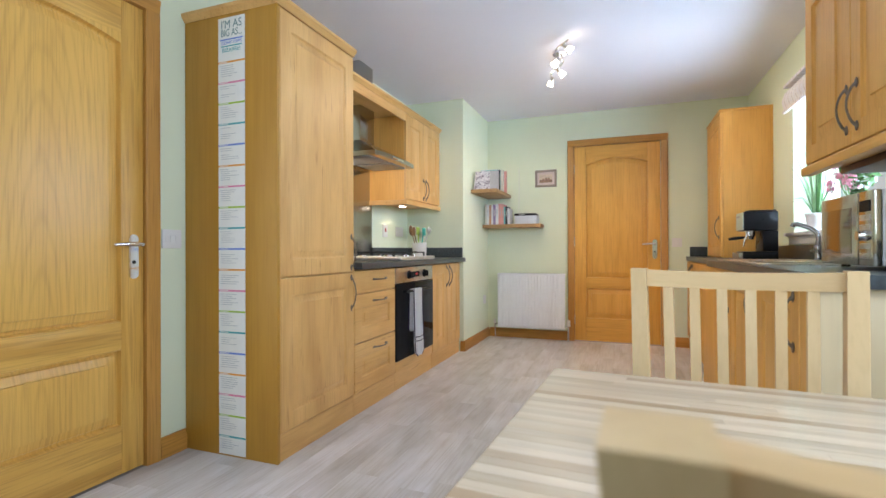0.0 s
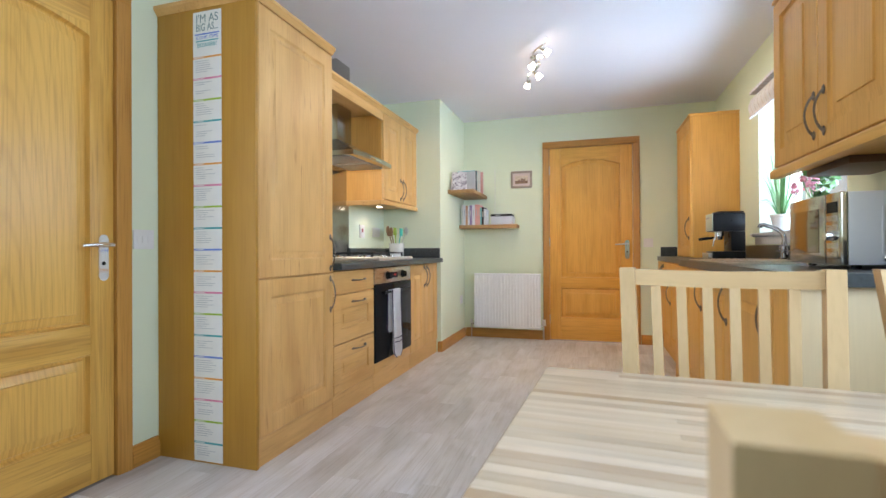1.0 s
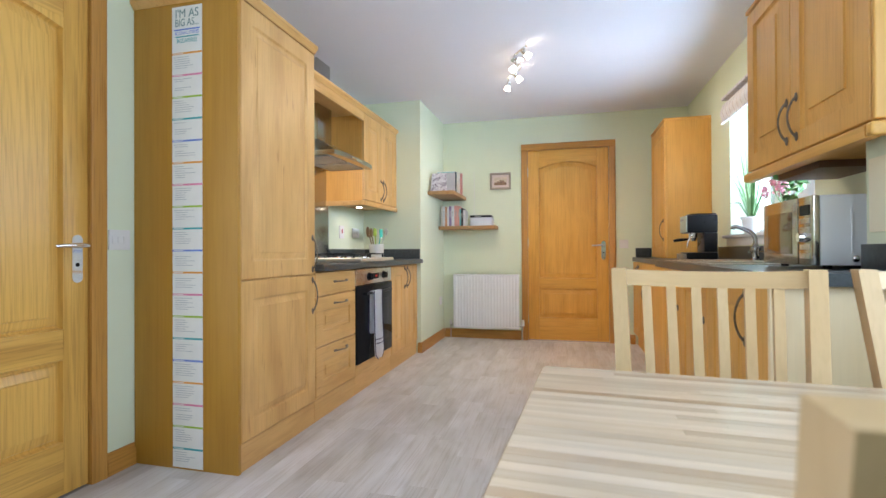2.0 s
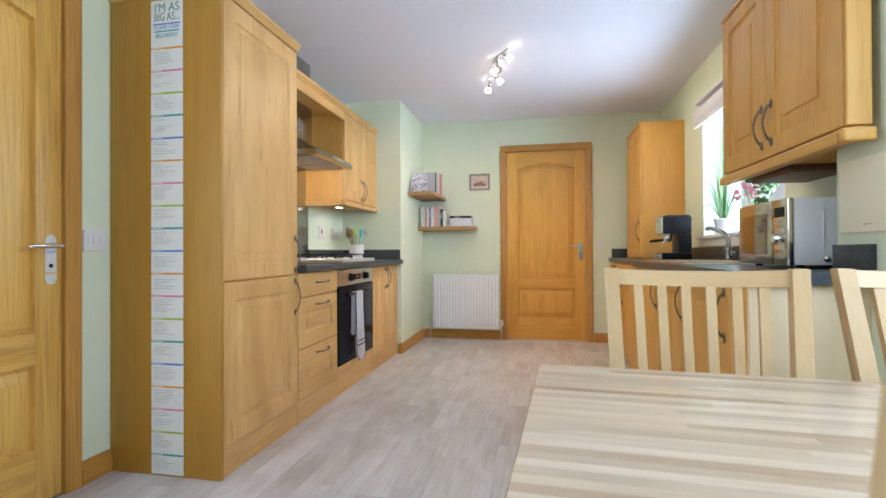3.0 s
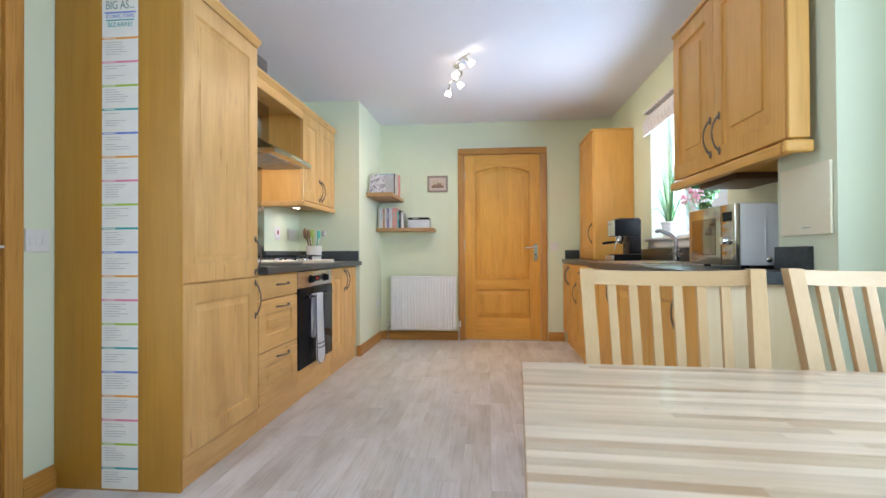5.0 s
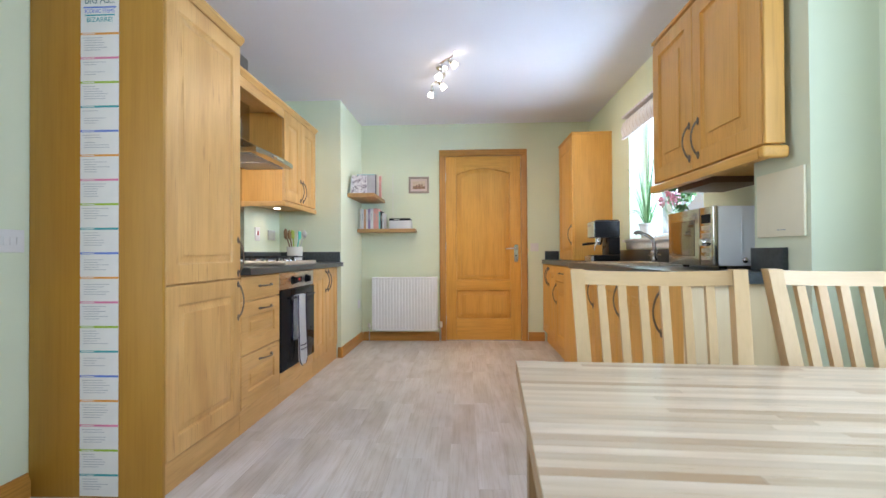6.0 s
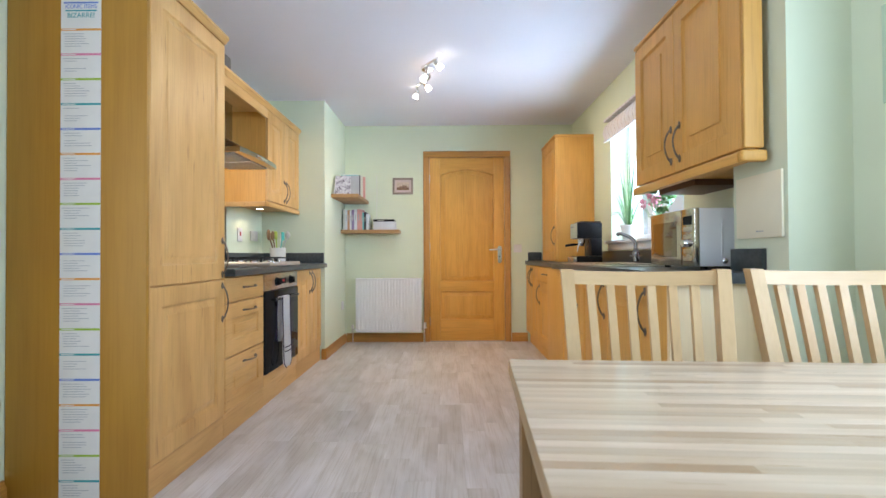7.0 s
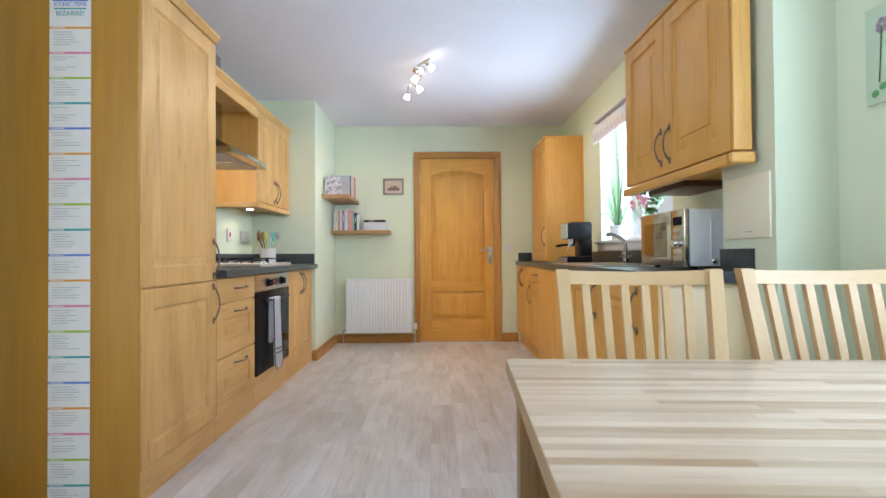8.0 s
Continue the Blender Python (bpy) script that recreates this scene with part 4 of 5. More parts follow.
def blade(bm, root, tip, sag, w, n=8):
    """One long leaf: a folded ribbon with thickness that narrows to its tip."""
    root, tip = Vector(root), Vector(tip)
    out = Vector((tip.x - root.x, tip.y - root.y, 0))
    side = Vector((-out.y, out.x, 0)).normalized() if out.length > 1e-4 else Vector((1, 0, 0))
    rows = []
    for k in range(n + 1):
        u = k / n
        p = root.lerp(tip, u) + Vector((0, 0, sag * math.sin(math.pi * u)))
        h = w * (0.55 + 0.45 * math.sin(math.pi * min(1, u * 1.6))) * (1 - u ** 3) + 0.0006
        rows.append([bm.verts.new(p - side * h + Vector((0, 0, h * 0.4))), bm.verts.new(p), bm.verts.new(p + side * h + Vector((0, 0, h * 0.4))), bm.verts.new(p - Vector((0, 0, 0.0012)))])
    for a, b in zip(rows, rows[1:]):
        for k in range(4):
            bm.faces.new((a[k], a[(k + 1) % 4], b[(k + 1) % 4], b[k]))
    return bm


SILL = WINLO + 0.022
rng = random.Random(7)
pl = thing("potted_plant", "tall spiky green plant in a white pot on the sill", "plant", (1.215, 3.69, SILL))
bm = bmesh.new()
lathe(bm, [(0.045, 0.0), (0.060, 0.10), (0.066, 0.105), (0.066, 0.118), (0.056, 0.118), (0.054, 0.104)])
part("pot", bm, ceramic, pl, "white ceramic pot")
for k in range(54):
    a = rng.uniform(0, 2 * math.pi)
    tall_one = k < 16
    reach = rng.uniform(0.05, 0.19) * (1.2 if tall_one else 1)
    hgt = rng.uniform(0.42, 0.76) if tall_one else rng.uniform(0.10, 0.34)
    bm = bmesh.new()
    blade(bm, (0.015 * math.cos(a), 0.015 * math.sin(a), 0.10), (max(-0.09, min(0.05, reach * math.cos(a))), max(-0.30, min(0.16, 2.4 * reach * math.sin(a))), 0.10 + hgt), 0.05, rng.uniform(0.0028, 0.0052))
    part("leaf", bm, leaf_mat if k % 3 == 0 else pale_leaf, pl)

ge = thing("flowering_plant", "pink geranium with green leaves in a pale pot on the sill", "plant", (1.195, 3.06, SILL))
bm = bmesh.new()
lathe(bm, [(0.05, 0.0), (0.066, 0.12), (0.072, 0.125), (0.072, 0.14), (0.062, 0.14), (0.06, 0.125)])
part("pot", bm, ceramic, ge, "pale ceramic pot")
for k in range(46):
    a, r, z = rng.uniform(0, 6.28), rng.uniform(0.02, 0.12), rng.uniform(0.16, 0.36)
    c = Vector((0.55 * r * math.cos(a), 1.1 * r * math.sin(a) - 0.03, z))
    bm = bmesh.new()
    rad = rng.uniform(0.016, 0.030)
    m = Matrix.Translation(c) @ Euler((rng.uniform(-0.9, 0.9), rng.uniform(-0.9, 0.9), a)).to_matrix().to_4x4()
    ring = [bm.verts.new(m @ Vector((rad * (1 + 0.13 * math.cos(5 * t)) * math.cos(t), rad * (1 + 0.13 * math.cos(5 * t)) * math.sin(t), 0.006 + 0.004 * math.cos(3 * t)))) for t in [2 * math.pi * j / 15 for j in range(15)]]
    low, high = bm.verts.new(m @ Vector((0, 0, -0.003))), bm.verts.new(m @ Vector((0, 0, 0.0015)))
    for j in range(15):
        bm.faces.new((ring[j], ring[(j + 1) % 15], high))
        bm.faces.new((ring[(j + 1) % 15], ring[j], low))
    part("leaf", bm, leaf_mat, ge)
for k in range(16):
    a, r = rng.uniform(0, 6.28), rng.uniform(0.02, 0.14)
    c = Vector((0.5 * r * math.cos(a) - 0.03, 0.05 + 0.9 * r * math.sin(a), rng.uniform(0.20, 0.36)))
    bm = bmesh.new()
    tube(bm, [(c.x * 0.3, c.y * 0.3, 0.14), (c.x * 0.7, c.y * 0.7, c.z * 0.65), tuple(c)], 0.0022, 6)
    part("stem", bm, pale_leaf, ge)
    bm = bmesh.new()
    for j in range(14):
        d = Vector((rng.gauss(0, 1), rng.gauss(0, 1), rng.gauss(0.2, 0.8))).normalized() * rng.uniform(0.010, 0.024)
        m = Matrix.Translation(c + d) @ d.to_track_quat("Z", "Y").to_matrix().to_4x4() @ Matrix.Diagonal((1, 1, 0.35, 1))
        bmesh.ops.create_icosphere(bm, subdivisions=1, radius=rng.uniform(0.007, 0.012), matrix=m)
    part("flower", bm, petal, ge, "cluster of pink petals")

# ---- dining table and chairs ----
TABLE_H = 0.688
tb = thing("dining_table", "pale butcher-block dining table with square legs", "table", (-0.072, 1.034, 0), -3.5)
TL, TW, TT = 1.13, 0.80, 0.030
srng = random.Random(3)
rows_n = 38
rw = TW / rows_n
lengths = (0.45, 0.62, 0.85, 0.36)
stave_meshes = {}
core = slab(0.004, TL - 0.004, -TW + 0.004, -0.004, TABLE_H - TT, TABLE_H - 0.008)
part("core", core, birch_x, tb)
for r in range(rows_n):
    x = -round(srng.uniform(0.02, 0.24), 2)
    while x < TL:
        L = srng.choice(lengths)
        a, b = max(0, x), min(TL, x + L)
        x += L
        if TL - b < 0.07:
            b = x = TL
        if b - a < 0.005:
            continue
        key = (round(b - a, 2))
        if key not in stave_meshes:
            stave_meshes[key] = mesh_of("stave", slab(0.0001, key - 0.0001, -rw + 0.0001, -0.0001, -0.0075, 0.0, bevel=0.0003, seg=1), stave)
        if a + key > TL + 0.003:
            a = TL - key
        s = new("stave", stave_meshes[key])
        s.parent = tb
        s.location = (a, -r * rw, TABLE_H)
for y0, y1 in ((-0.022, 0.0), (-TW, -TW + 0.022)):
    part("edge_strip", slab(0.0, TL, y0, y1, TABLE_H - TT, TABLE_H - 0.008, bevel=0.002), birch_x, tb)
part("edge_strip", slab(-0.0015, 0.0035, -TW, 0.0, TABLE_H - TT, TABLE_H - 0.001, bevel=0.001), shaded_edge_wood, tb)
for lx in (0.02, TL - 0.09):
    for ly in (-0.09, -TW + 0.02):
        part("leg", slab(lx, lx + 0.07, ly, ly + 0.07, 0.0, TABLE_H - TT - 0.0005, bevel=0.004), shaded_leg_wood, tb, "brown leg, coloured dark to stand in for shade")
for a in ((0.0905, TL - 0.0905, -0.065, -0.043), (0.0905, TL - 0.0905, -TW + 0.043, -TW + 0.065)):
    part("apron", slab(*a, TABLE_H - TT - 0.085, TABLE_H - TT - 0.0005, bevel=0.002), birch_x, tb)
for a in ((0.045, 0.067, -TW + 0.0905, -0.0905), (TL - 0.067, TL - 0.045, -TW + 0.0905, -0.0905)):
    part("apron", slab(*a, TABLE_H - TT - 0.085, TABLE_H - TT - 0.0005, bevel=0.002), birch_x, tb)


def dining_chair(label, at, turn, H=0.893):
    """A slat-back chair: local origin under the middle of the back's top; the sitter faces -y."""
    c = thing("dining_chair", label, "chair", at, turn, "chairs round the table")
    half, lean = 0.200, 0.125
    seat_z = 0.435

    def inset(z):
        return 0.055 * (H - max(z, 0.60)) + 0.02 * (0.60 - min(z, 0.60))

    def back_y(z):
        return -lean * ((H - z) / (H - seat_z)) if z > seat_z else -lean + 0.10 * ((seat_z - z) / seat_z) ** 1.3
    for s in (-1, 1):
        bm = bmesh.new()
        rows = []
        for k in range(15):
            z = H * k / 14
            y = back_y(z)
            cx = s * (half - 0.0155 - inset(z))
            rows.append([bm.verts.new((cx + dx, y + dy, z)) for dx, dy in ((-0.0155, -0.018), (0.0155, -0.018), (0.0155, 0.018), (-0.0155, 0.018))])
        for a, b in zip(rows, rows[1:]):
            for k in range(4):
                bm.faces.new((a[k], a[(k + 1) % 4], b[(k + 1) % 4], b[k]))
        bm.faces.new(rows[0][::-1])
        bm.faces.new(rows[-1])
        bmesh.ops.bevel(bm, geom=[e for e in bm.edges if len(e.link_faces) == 2 and e.calc_face_angle(0) > 0.6], offset=0.004, segments=2, affect="EDGES")
        part("back_post", bm, birch_z, c)
    span = half - 0.0315

    def bow(u):
        return 0.020 * (1 - (2 * u - 1) ** 2)

    def rail(z0, z1, name):
        bm = bmesh.new()
        rows = []
        for k in range(13):
            u = k / 12
            pts = []
            for z, dy in ((z0, -0.011), (z1, -0.011), (z1, 0.011), (z0, 0.011)):
                x = (2 * u - 1) * (span - inset(z))
                pts.append(bm.verts.new((x, back_y(z) + bow(u) + dy, z - 0.004 * (1 - (2 * u - 1) ** 2))))
            rows.append(pts)
        for a, b in zip(rows, rows[1:]):
            for k in range(4):
                bm.faces.new((a[k], a[(k + 1) % 4], b[(k + 1) % 4], b[k]))
        bm.faces.new(rows[0][::-1])
        bm.faces.new(rows[-1])
        bmesh.ops.bevel(bm, geom=[e for e in bm.edges if len(e.link_faces) == 2 and e.calc_face_angle(0) > 0.6], offset=0.003, segments=2, affect="EDGES")
        part(name, bm, birch_x, c)
    rail(H - 0.037, H - 0.003, "top_rail")
    rail(0.500, 0.540, "lower_rail")
    for k in range(6):
        u = (k + 0.80) / 6.7
        bm = bmesh.new()
        rows = []
        for j in range(7):
            z = 0.5385 + (H - 0.0395 - 0.5385) * j / 6
            y = back_y(z) + bow(u)
            x = (2 * u - 1) * (span - inset(z))
            rows.append([bm.verts.new((x + dx, y + dy, z)) for dx, dy in ((-0.0095, -0.009), (0.0095, -0.009), (0.0095, 0.009), (-0.0095, 0.009))])
        for a, b in zip(rows, rows[1:]):
            for i in range(4):
                bm.faces.new((a[i], a[(i + 1) % 4], b[(i + 1) % 4], b[i]))
        bm.faces.new(rows[0][::-1])
        bm.faces.new(rows[-1])
        part("slat", bm, birch_z, c)
    front_y = -0.50
    part("seat", slab(-half + 0.035, half - 0.035, front_y, -lean - 0.0185, seat_z + 0.001, seat_z + 0.026, bevel=0.008), birch_x, c)
    for s in (-1, 1):
        part("front_leg", slab(s * (half - 0.055) - 0.018, s * (half - 0.055) + 0.018, front_y + 0.01, front_y + 0.046, 0, seat_z, bevel=0.003), birch_z, c)
        part("side_rail", slab(s * (half - 0.055) - 0.010, s * (half - 0.055) + 0.010, front_y + 0.047, -lean - 0.018, seat_z - 0.055, seat_z, bevel=0.002), birch_z, c)
    part("front_rail", slab(-half + 0.075, half - 0.075, front_y + 0.018, front_y + 0.038, seat_z - 0.055, seat_z, bevel=0.002), birch_x, c)
    return c


c1 = dining_chair("pale birch slat-back dining chair tucked under the table", (0.276, 1.128, 0), -9)
copy_thing(c1, pose(0.735, 1.104, 0, 0, 0, -6))
dining_chair("pale birch slat-back dining chair at the table's open side", (0.2535, 0.160, 0), 178, 0.882)

# ---- height chart on the end panel ----
ch = thing("height_chart", "long white paper height chart with coloured bands", "wall chart", (-1.602, 1.7145, 0))
part("sheet", slab(-0.077, 0.077, -0.0012, -0.0004, 0.008, 2.000), paper, ch)
INKS = [plain("ink_" + n, c, 0.7) for n, c in (("orange", (0.75, 0.33, 0.05)), ("pink", (0.70, 0.22, 0.36)), ("green", (0.32, 0.50, 0.04)), ("teal", (0.03, 0.34, 0.36)), ("blue", (0.12, 0.22, 0.60)))]
crng = random.Random(11)
bars = bmesh.new()
for k in range(19):
    z = 1.796 - 0.0948 * k
    part("band", slab(-0.0765, 0.0765, -0.0018, -0.0012, z - 0.004, z + 0.004), INKS[k % 5], ch)
    part("band_text", slab(-0.070, -0.02, -0.0022, -0.0018, z - 0.0015, z + 0.0015), paper, ch)
    for j in range(6):
        zz = z - 0.016 - 0.0095 * j
        x0 = -0.062 + (0.0 if j else -0.006)
        if crng.random() < 0.93 and zz > 0.03:
            box(bars, x0, x0 + crng.uniform(0.045, 0.105), -0.0017, -0.0012, zz - 0.0011, zz + 0.0011)
part("small_print", bars, grey_ink, ch, kind="stuff")


def lettering(words, size, x, z, material, parent, squeeze=1.0):
    cu = bpy.data.curves.new("lettering", "FONT")
    cu.body, cu.size, cu.align_x, cu.extrude = words, size, "CENTER", 0.0003
    tmp = new("lettering_curve", cu)
    bpy.context.view_layer.update()
    me = bpy.data.meshes.new_from_object(tmp.evaluated_get(bpy.context.evaluated_depsgraph_get()))
    bpy.data.objects.remove(tmp)
    me.materials.clear()
    me.materials.append(material)
    ob = new("lettering", me)
    ob.parent = parent
    ob.matrix_basis = pose(x, -0.0018, z, 90) @ Matrix.Diagonal((squeeze, 1, 1, 1))
    return ob


lettering("I'M AS", 0.052, 0, 1.951, teal_ink, ch, 0.9)
lettering("BIG AS...", 0.046, 0, 1.914, teal_ink, ch, 0.74)
part("title_bar", slab(-0.066, 0.066, -0.0018, -0.0012, 1.896, 1.902), INKS[4], ch)
lettering("ICONIC ITEMS", 0.022, 0, 1.877, INKS[4], ch, 0.86)
part("title_bar", slab(-0.060, 0.060, -0.0018, -0.0012, 1.866, 1.871), INKS[3], ch)
lettering("BIZARRE!", 0.026, 0, 1.842, INKS[3], ch, 1.0)

# ---- radiator ----
ra = thing("radiator", "white ribbed panel radiator below the shelves", "radiator", (-1.190, 5.045, 0))
RW, R0, R1 = 0.70, 0.118, 0.690
part("back_panel", slab(0.004, RW - 0.004, -0.008, 0.0, R0 + 0.01, R1 - 0.01), rad_white, ra)
bm = bmesh.new()
outline = [(0.0, -0.055)]
nrib = 21
for k in range(nrib):
    a = 0.012 + (RW - 0.024) * k / nrib
    p = (RW - 0.024) / nrib
    outline += [(a + 0.10 * p, -0.055), (a + 0.24 * p, -0.0605), (a + 0.76 * p, -0.0605), (a + 0.90 * p, -0.055)]
outline += [(RW, -0.055), (RW, -0.046), (0.0, -0.046)]
extrude_outline(bm, outline, "z", R0 + 0.022, R1 - 0.022)
part("front_panel", bm, rad_white, ra)
part("top_grille", slab(0.0, RW, -0.060, 0.0, R1 - 0.0215, R1, bevel=0.006), rad_white, ra)
part("bottom_seam", slab(0.0, RW, -0.060, -0.044, R0, R0 + 0.0215, bevel=0.006), rad_white, ra)
for s in (0.10, RW - 0.10):
    part("bracket", slab(s - 0.02, s + 0.02, 0.0005, 0.044, 0.3, 0.36), rad_white, ra)
for s, big in ((-0.035, False), (RW + 0.030, True)):
    bm = bmesh.new()
    cyl(bm, (s, -0.03, 0.0), (s, -0.03, 0.15), 0.0075, n=12)
    cyl(bm, (s, -0.03, 0.15), (s - (0.035 if s > 0 else -0.035) * 0.9, -0.03, 0.15), 0.009, n=12)
    vp = part("pipe", bm, chrome, ra)
    bm = bmesh.new()
    cyl(bm, (s, -0.03, 0.155), (s, -0.03, 0.215 if big else 0.195), 0.021 if big else 0.014, 0.018 if big else 0.013, 18)
    part("valve", bm, white_plastic, vp, "white plastic valve head")

# ---- shelves, books and picture ----
shelf_wood = wood("shelf_oak_x", (0.50, 0.29, 0.12), (0.38, 0.20, 0.07), "x", 0.45, 0.3)
shelf_wood_y = wood("shelf_oak_y", (0.50, 0.29, 0.12), (0.38, 0.20, 0.07), "y", 0.45, 0.3)
tagged(new("floating_shelf", mesh_of("floating_shelf", slab(PIER_X + 0.001, -1.062, 4.46, NORTH - 0.002, 1.487, 1.522, bevel=0.002), shelf_wood_y)), "oak floating shelf in the wall corner", "shelf")
tagged(new("floating_shelf", mesh_of("floating_shelf", slab(PIER_X + 0.001, -0.715, 4.872, NORTH - 0.002, 1.165, 1.200, bevel=0.002), shelf_wood)), "oak floating shelf on the end wall", "shelf")
PAGES = plain("book_pages", (0.70, 0.66, 0.56), 0.9, stretch=(60, 60, 1))


def book(at, turn, thick, deep, high, cover):
    """A closed book, spine towards -y: two boards and a spine round a block of pages."""
    b = thing("book", cover[1], "book", at, turn, "books on the shelves")
    m = cover[0]
    bm = bmesh.new()
    box(bm, 0, 0.0022, 0, deep, 0, high)
    box(bm, thick - 0.0022, thick, 0, deep, 0, high)
    box(bm, 0.0023, thick - 0.0023, 0, 0.0022, 0, high)
    part("cover", bm, m, b)
    part("pages", slab(0.0024, thick - 0.0024, 0.0024, deep - 0.004, 0.003, high - 0.003), PAGES, b)
    part("spine_title", slab(thick * 0.38, thick * 0.62, -0.0006, 0.0, high * 0.45, high * 0.75), PAGES if cover[2] else grey_ink, b)
    return b


def cover(n, c, pale=False):
    return (plain("cover_" + n, c, 0.45, mottle=0.1, scale=20), n.replace("_", " ") + " book standing upright on the shelf", pale)


COVERS = [cover("cream", (0.70, 0.66, 0.56)), cover("brown", (0.33, 0.16, 0.09), True), cover("white", (0.74, 0.74, 0.74)), cover("purple", (0.30, 0.22, 0.36), True), cover("grey", (0.45, 0.45, 0.47)),
          cover("salmon_pink", (0.70, 0.33, 0.29)), cover("teal", (0.16, 0.48, 0.46), True), cover("orange", (0.60, 0.30, 0.16)), cover("black", (0.03, 0.03, 0.035), True), cover("dark_red", (0.30, 0.05, 0.05), True)]
x = -1.300
for k, (th, hi) in enumerate(((0.020, 0.215), (0.024, 0.21), (0.022, 0.205), (0.018, 0.20), (0.026, 0.21), (0.030, 0.215), (0.034, 0.215), (0.018, 0.21), (0.016, 0.18), (0.022, 0.185), (0.020, 0.165))):
    book((x, 4.895, 1.2003), 0, th, 0.15, hi, COVERS[(0, 2, 7, 2, 3, 2, 5, 5, 6, 8, 2)[k]])
    x += th + 0.0012
fb = thing("file_box", "white storage box with a black lid on the shelf", "box", (-0.985, 4.895, 1.2003))
part("body", slab(0.0, 0.225, 0.0, 0.165, 0.0, 0.085, bevel=0.003), plain("grey_white_card", (0.66, 0.67, 0.70), 0.5), fb)
part("lid", slab(-0.001, 0.218, -0.001, 0.16, 0.0855, 0.108, bevel=0.003), black, fb, "black lid")
part("lid_writing", slab(0.05, 0.11, -0.002, -0.001, 0.093, 0.099), white_plastic, fb)
# upper shelf: spines face +x
y = 4.56
cols = (4, 6, 2, 8, 2, 6, 0, 2, 9, 5)
for k, (th, hi) in enumerate(((0.020, 0.19), (0.018, 0.20), (0.022, 0.21), (0.016, 0.205), (0.026, 0.20), (0.03, 0.22), (0.028, 0.225), (0.030, 0.235), (0.022, 0.23), (0.026, 0.235))):
    y += th + 0.024 if k > 4 else th + 0.002
    book((-1.075 - 0.01 * (k % 3), y, 1.5223), 90, th, 0.17, hi, COVERS[cols[k]])
mg = thing("gift_bag", "crumpled silver and purple bag propped against the books", "bag", (-1.215, 4.515, 1.5223))
bm = bmesh.new()
bmesh.ops.create_grid(bm, x_segments=14, y_segments=12, size=0.5, matrix=Matrix.Rotation(math.pi / 2, 4, "X"))
for v in bm.verts:
    u, w = v.co.x, v.co.z + 0.5
    v.co = Vector((u * 0.155 * (1 - 0.1 * w), 0.012 * noise.noise((u * 6, w * 6, 2.0)) + 0.03 * w - 0.045, 0.001 + 0.175 * w + 0.010 * w * noise.noise((u * 5, 1.0, 4.0))))
bmesh.ops.solidify(bm, geom=bm.faces[:], thickness=0.03)
bag_m, bnt, bb = nodes_of("printed_bag")
bn = noise_tex(bnt, coords(bnt, (22, 22, 22)), 1.0, 4.0, 1.2)
bnt.links.new(ramp(bnt, bn, [(0.36, (0.13, 0.10, 0.13)), (0.47, (0.50, 0.46, 0.52)), (0.56, (0.72, 0.70, 0.72)), (0.7, (0.40, 0.33, 0.42))]), bb.inputs["Base Color"])
bb.inputs["Roughness"].default_value = 0.35
part("bag", bm, bag_m, mg)

pi = thing("framed_picture", "small framed sepia landscape picture on the wall", "picture", (-0.802, NORTH - 0.001, 1.592))
PW, PH = 0.222, 0.178
frame_m = plain("bronze_frame", (0.34, 0.28, 0.23), 0.35, 0.5)
for a in ((0, PW, 0, 0.022), (0, PW, PH - 0.022, PH)):
    part("frame_bar", slab(a[0], a[1], -0.018, 0, a[2], a[3], bevel=0.004), frame_m, pi)
for a in ((0, 0.022), (PW - 0.022, PW)):
    part("frame_bar", slab(a[0], a[1], -0.018, 0, 0.0225, PH - 0.0225, bevel=0.004), frame_m, pi)
part("mount", slab(0.0225, PW - 0.0225, -0.008, -0.001, 0.0225, PH - 0.0225), plain("pink_mount", (0.62, 0.50, 0.45), 0.7), pi)
pr = part("print", slab(0.045, PW - 0.045, -0.009, -0.008, 0.045, PH - 0.05), plain("sepia_sky", (0.60, 0.48, 0.36), 0.5, mottle=0.25, scale=30), pi)
part("print_ground", slab(0.046, PW - 0.046, -0.0095, -0.009, 0.046, 0.075), plain("sepia_ground", (0.22, 0.12, 0.07), 0.5, mottle=0.5, scale=60), pr)
for s, hgt in ((0.075, 0.012), (0.105, 0.020), (0.13, 0.016)):
    part("print_hill", slab(s, s + 0.022, -0.0098, -0.0095, 0.074, 0.078 + hgt, bevel=0.0), MATS["sepia_ground"], pr)

ca = thing("wall_cable", "thin white cable running down the wall to the shelf", "cable", (0, 0, 0))
bm = bmesh.new()
tube(bm, [(-0.975, NORTH - 0.004, 1.80), (-0.974, NORTH - 0.0035, 1.60), (-0.976, NORTH - 0.004, 1.40), (-0.975, NORTH - 0.004, 1.202)], 0.0025, 8)
part("lead", bm, white_plastic, ca)

# ---- sockets and switches ----


def wall_plate(name, label, at, turn, w=0.086, h=0.086, rockers=1, colour=white_plastic):
    s = thing(name, label, "switch" if "switch" in name else "socket", at, turn)
    part("plate", slab(-w / 2, w / 2, -0.009, -0.0005, -h / 2, h / 2, bevel=0.003), colour, s)
    for k in range(rockers):
        x = (k - (rockers - 1) / 2) * w / max(rockers, 1) * 0.8
        part("rocker", slab(x - 0.011, x + 0.011, -0.012, -0.0092, -0.016, 0.016, bevel=0.002), colour, s)
    return s


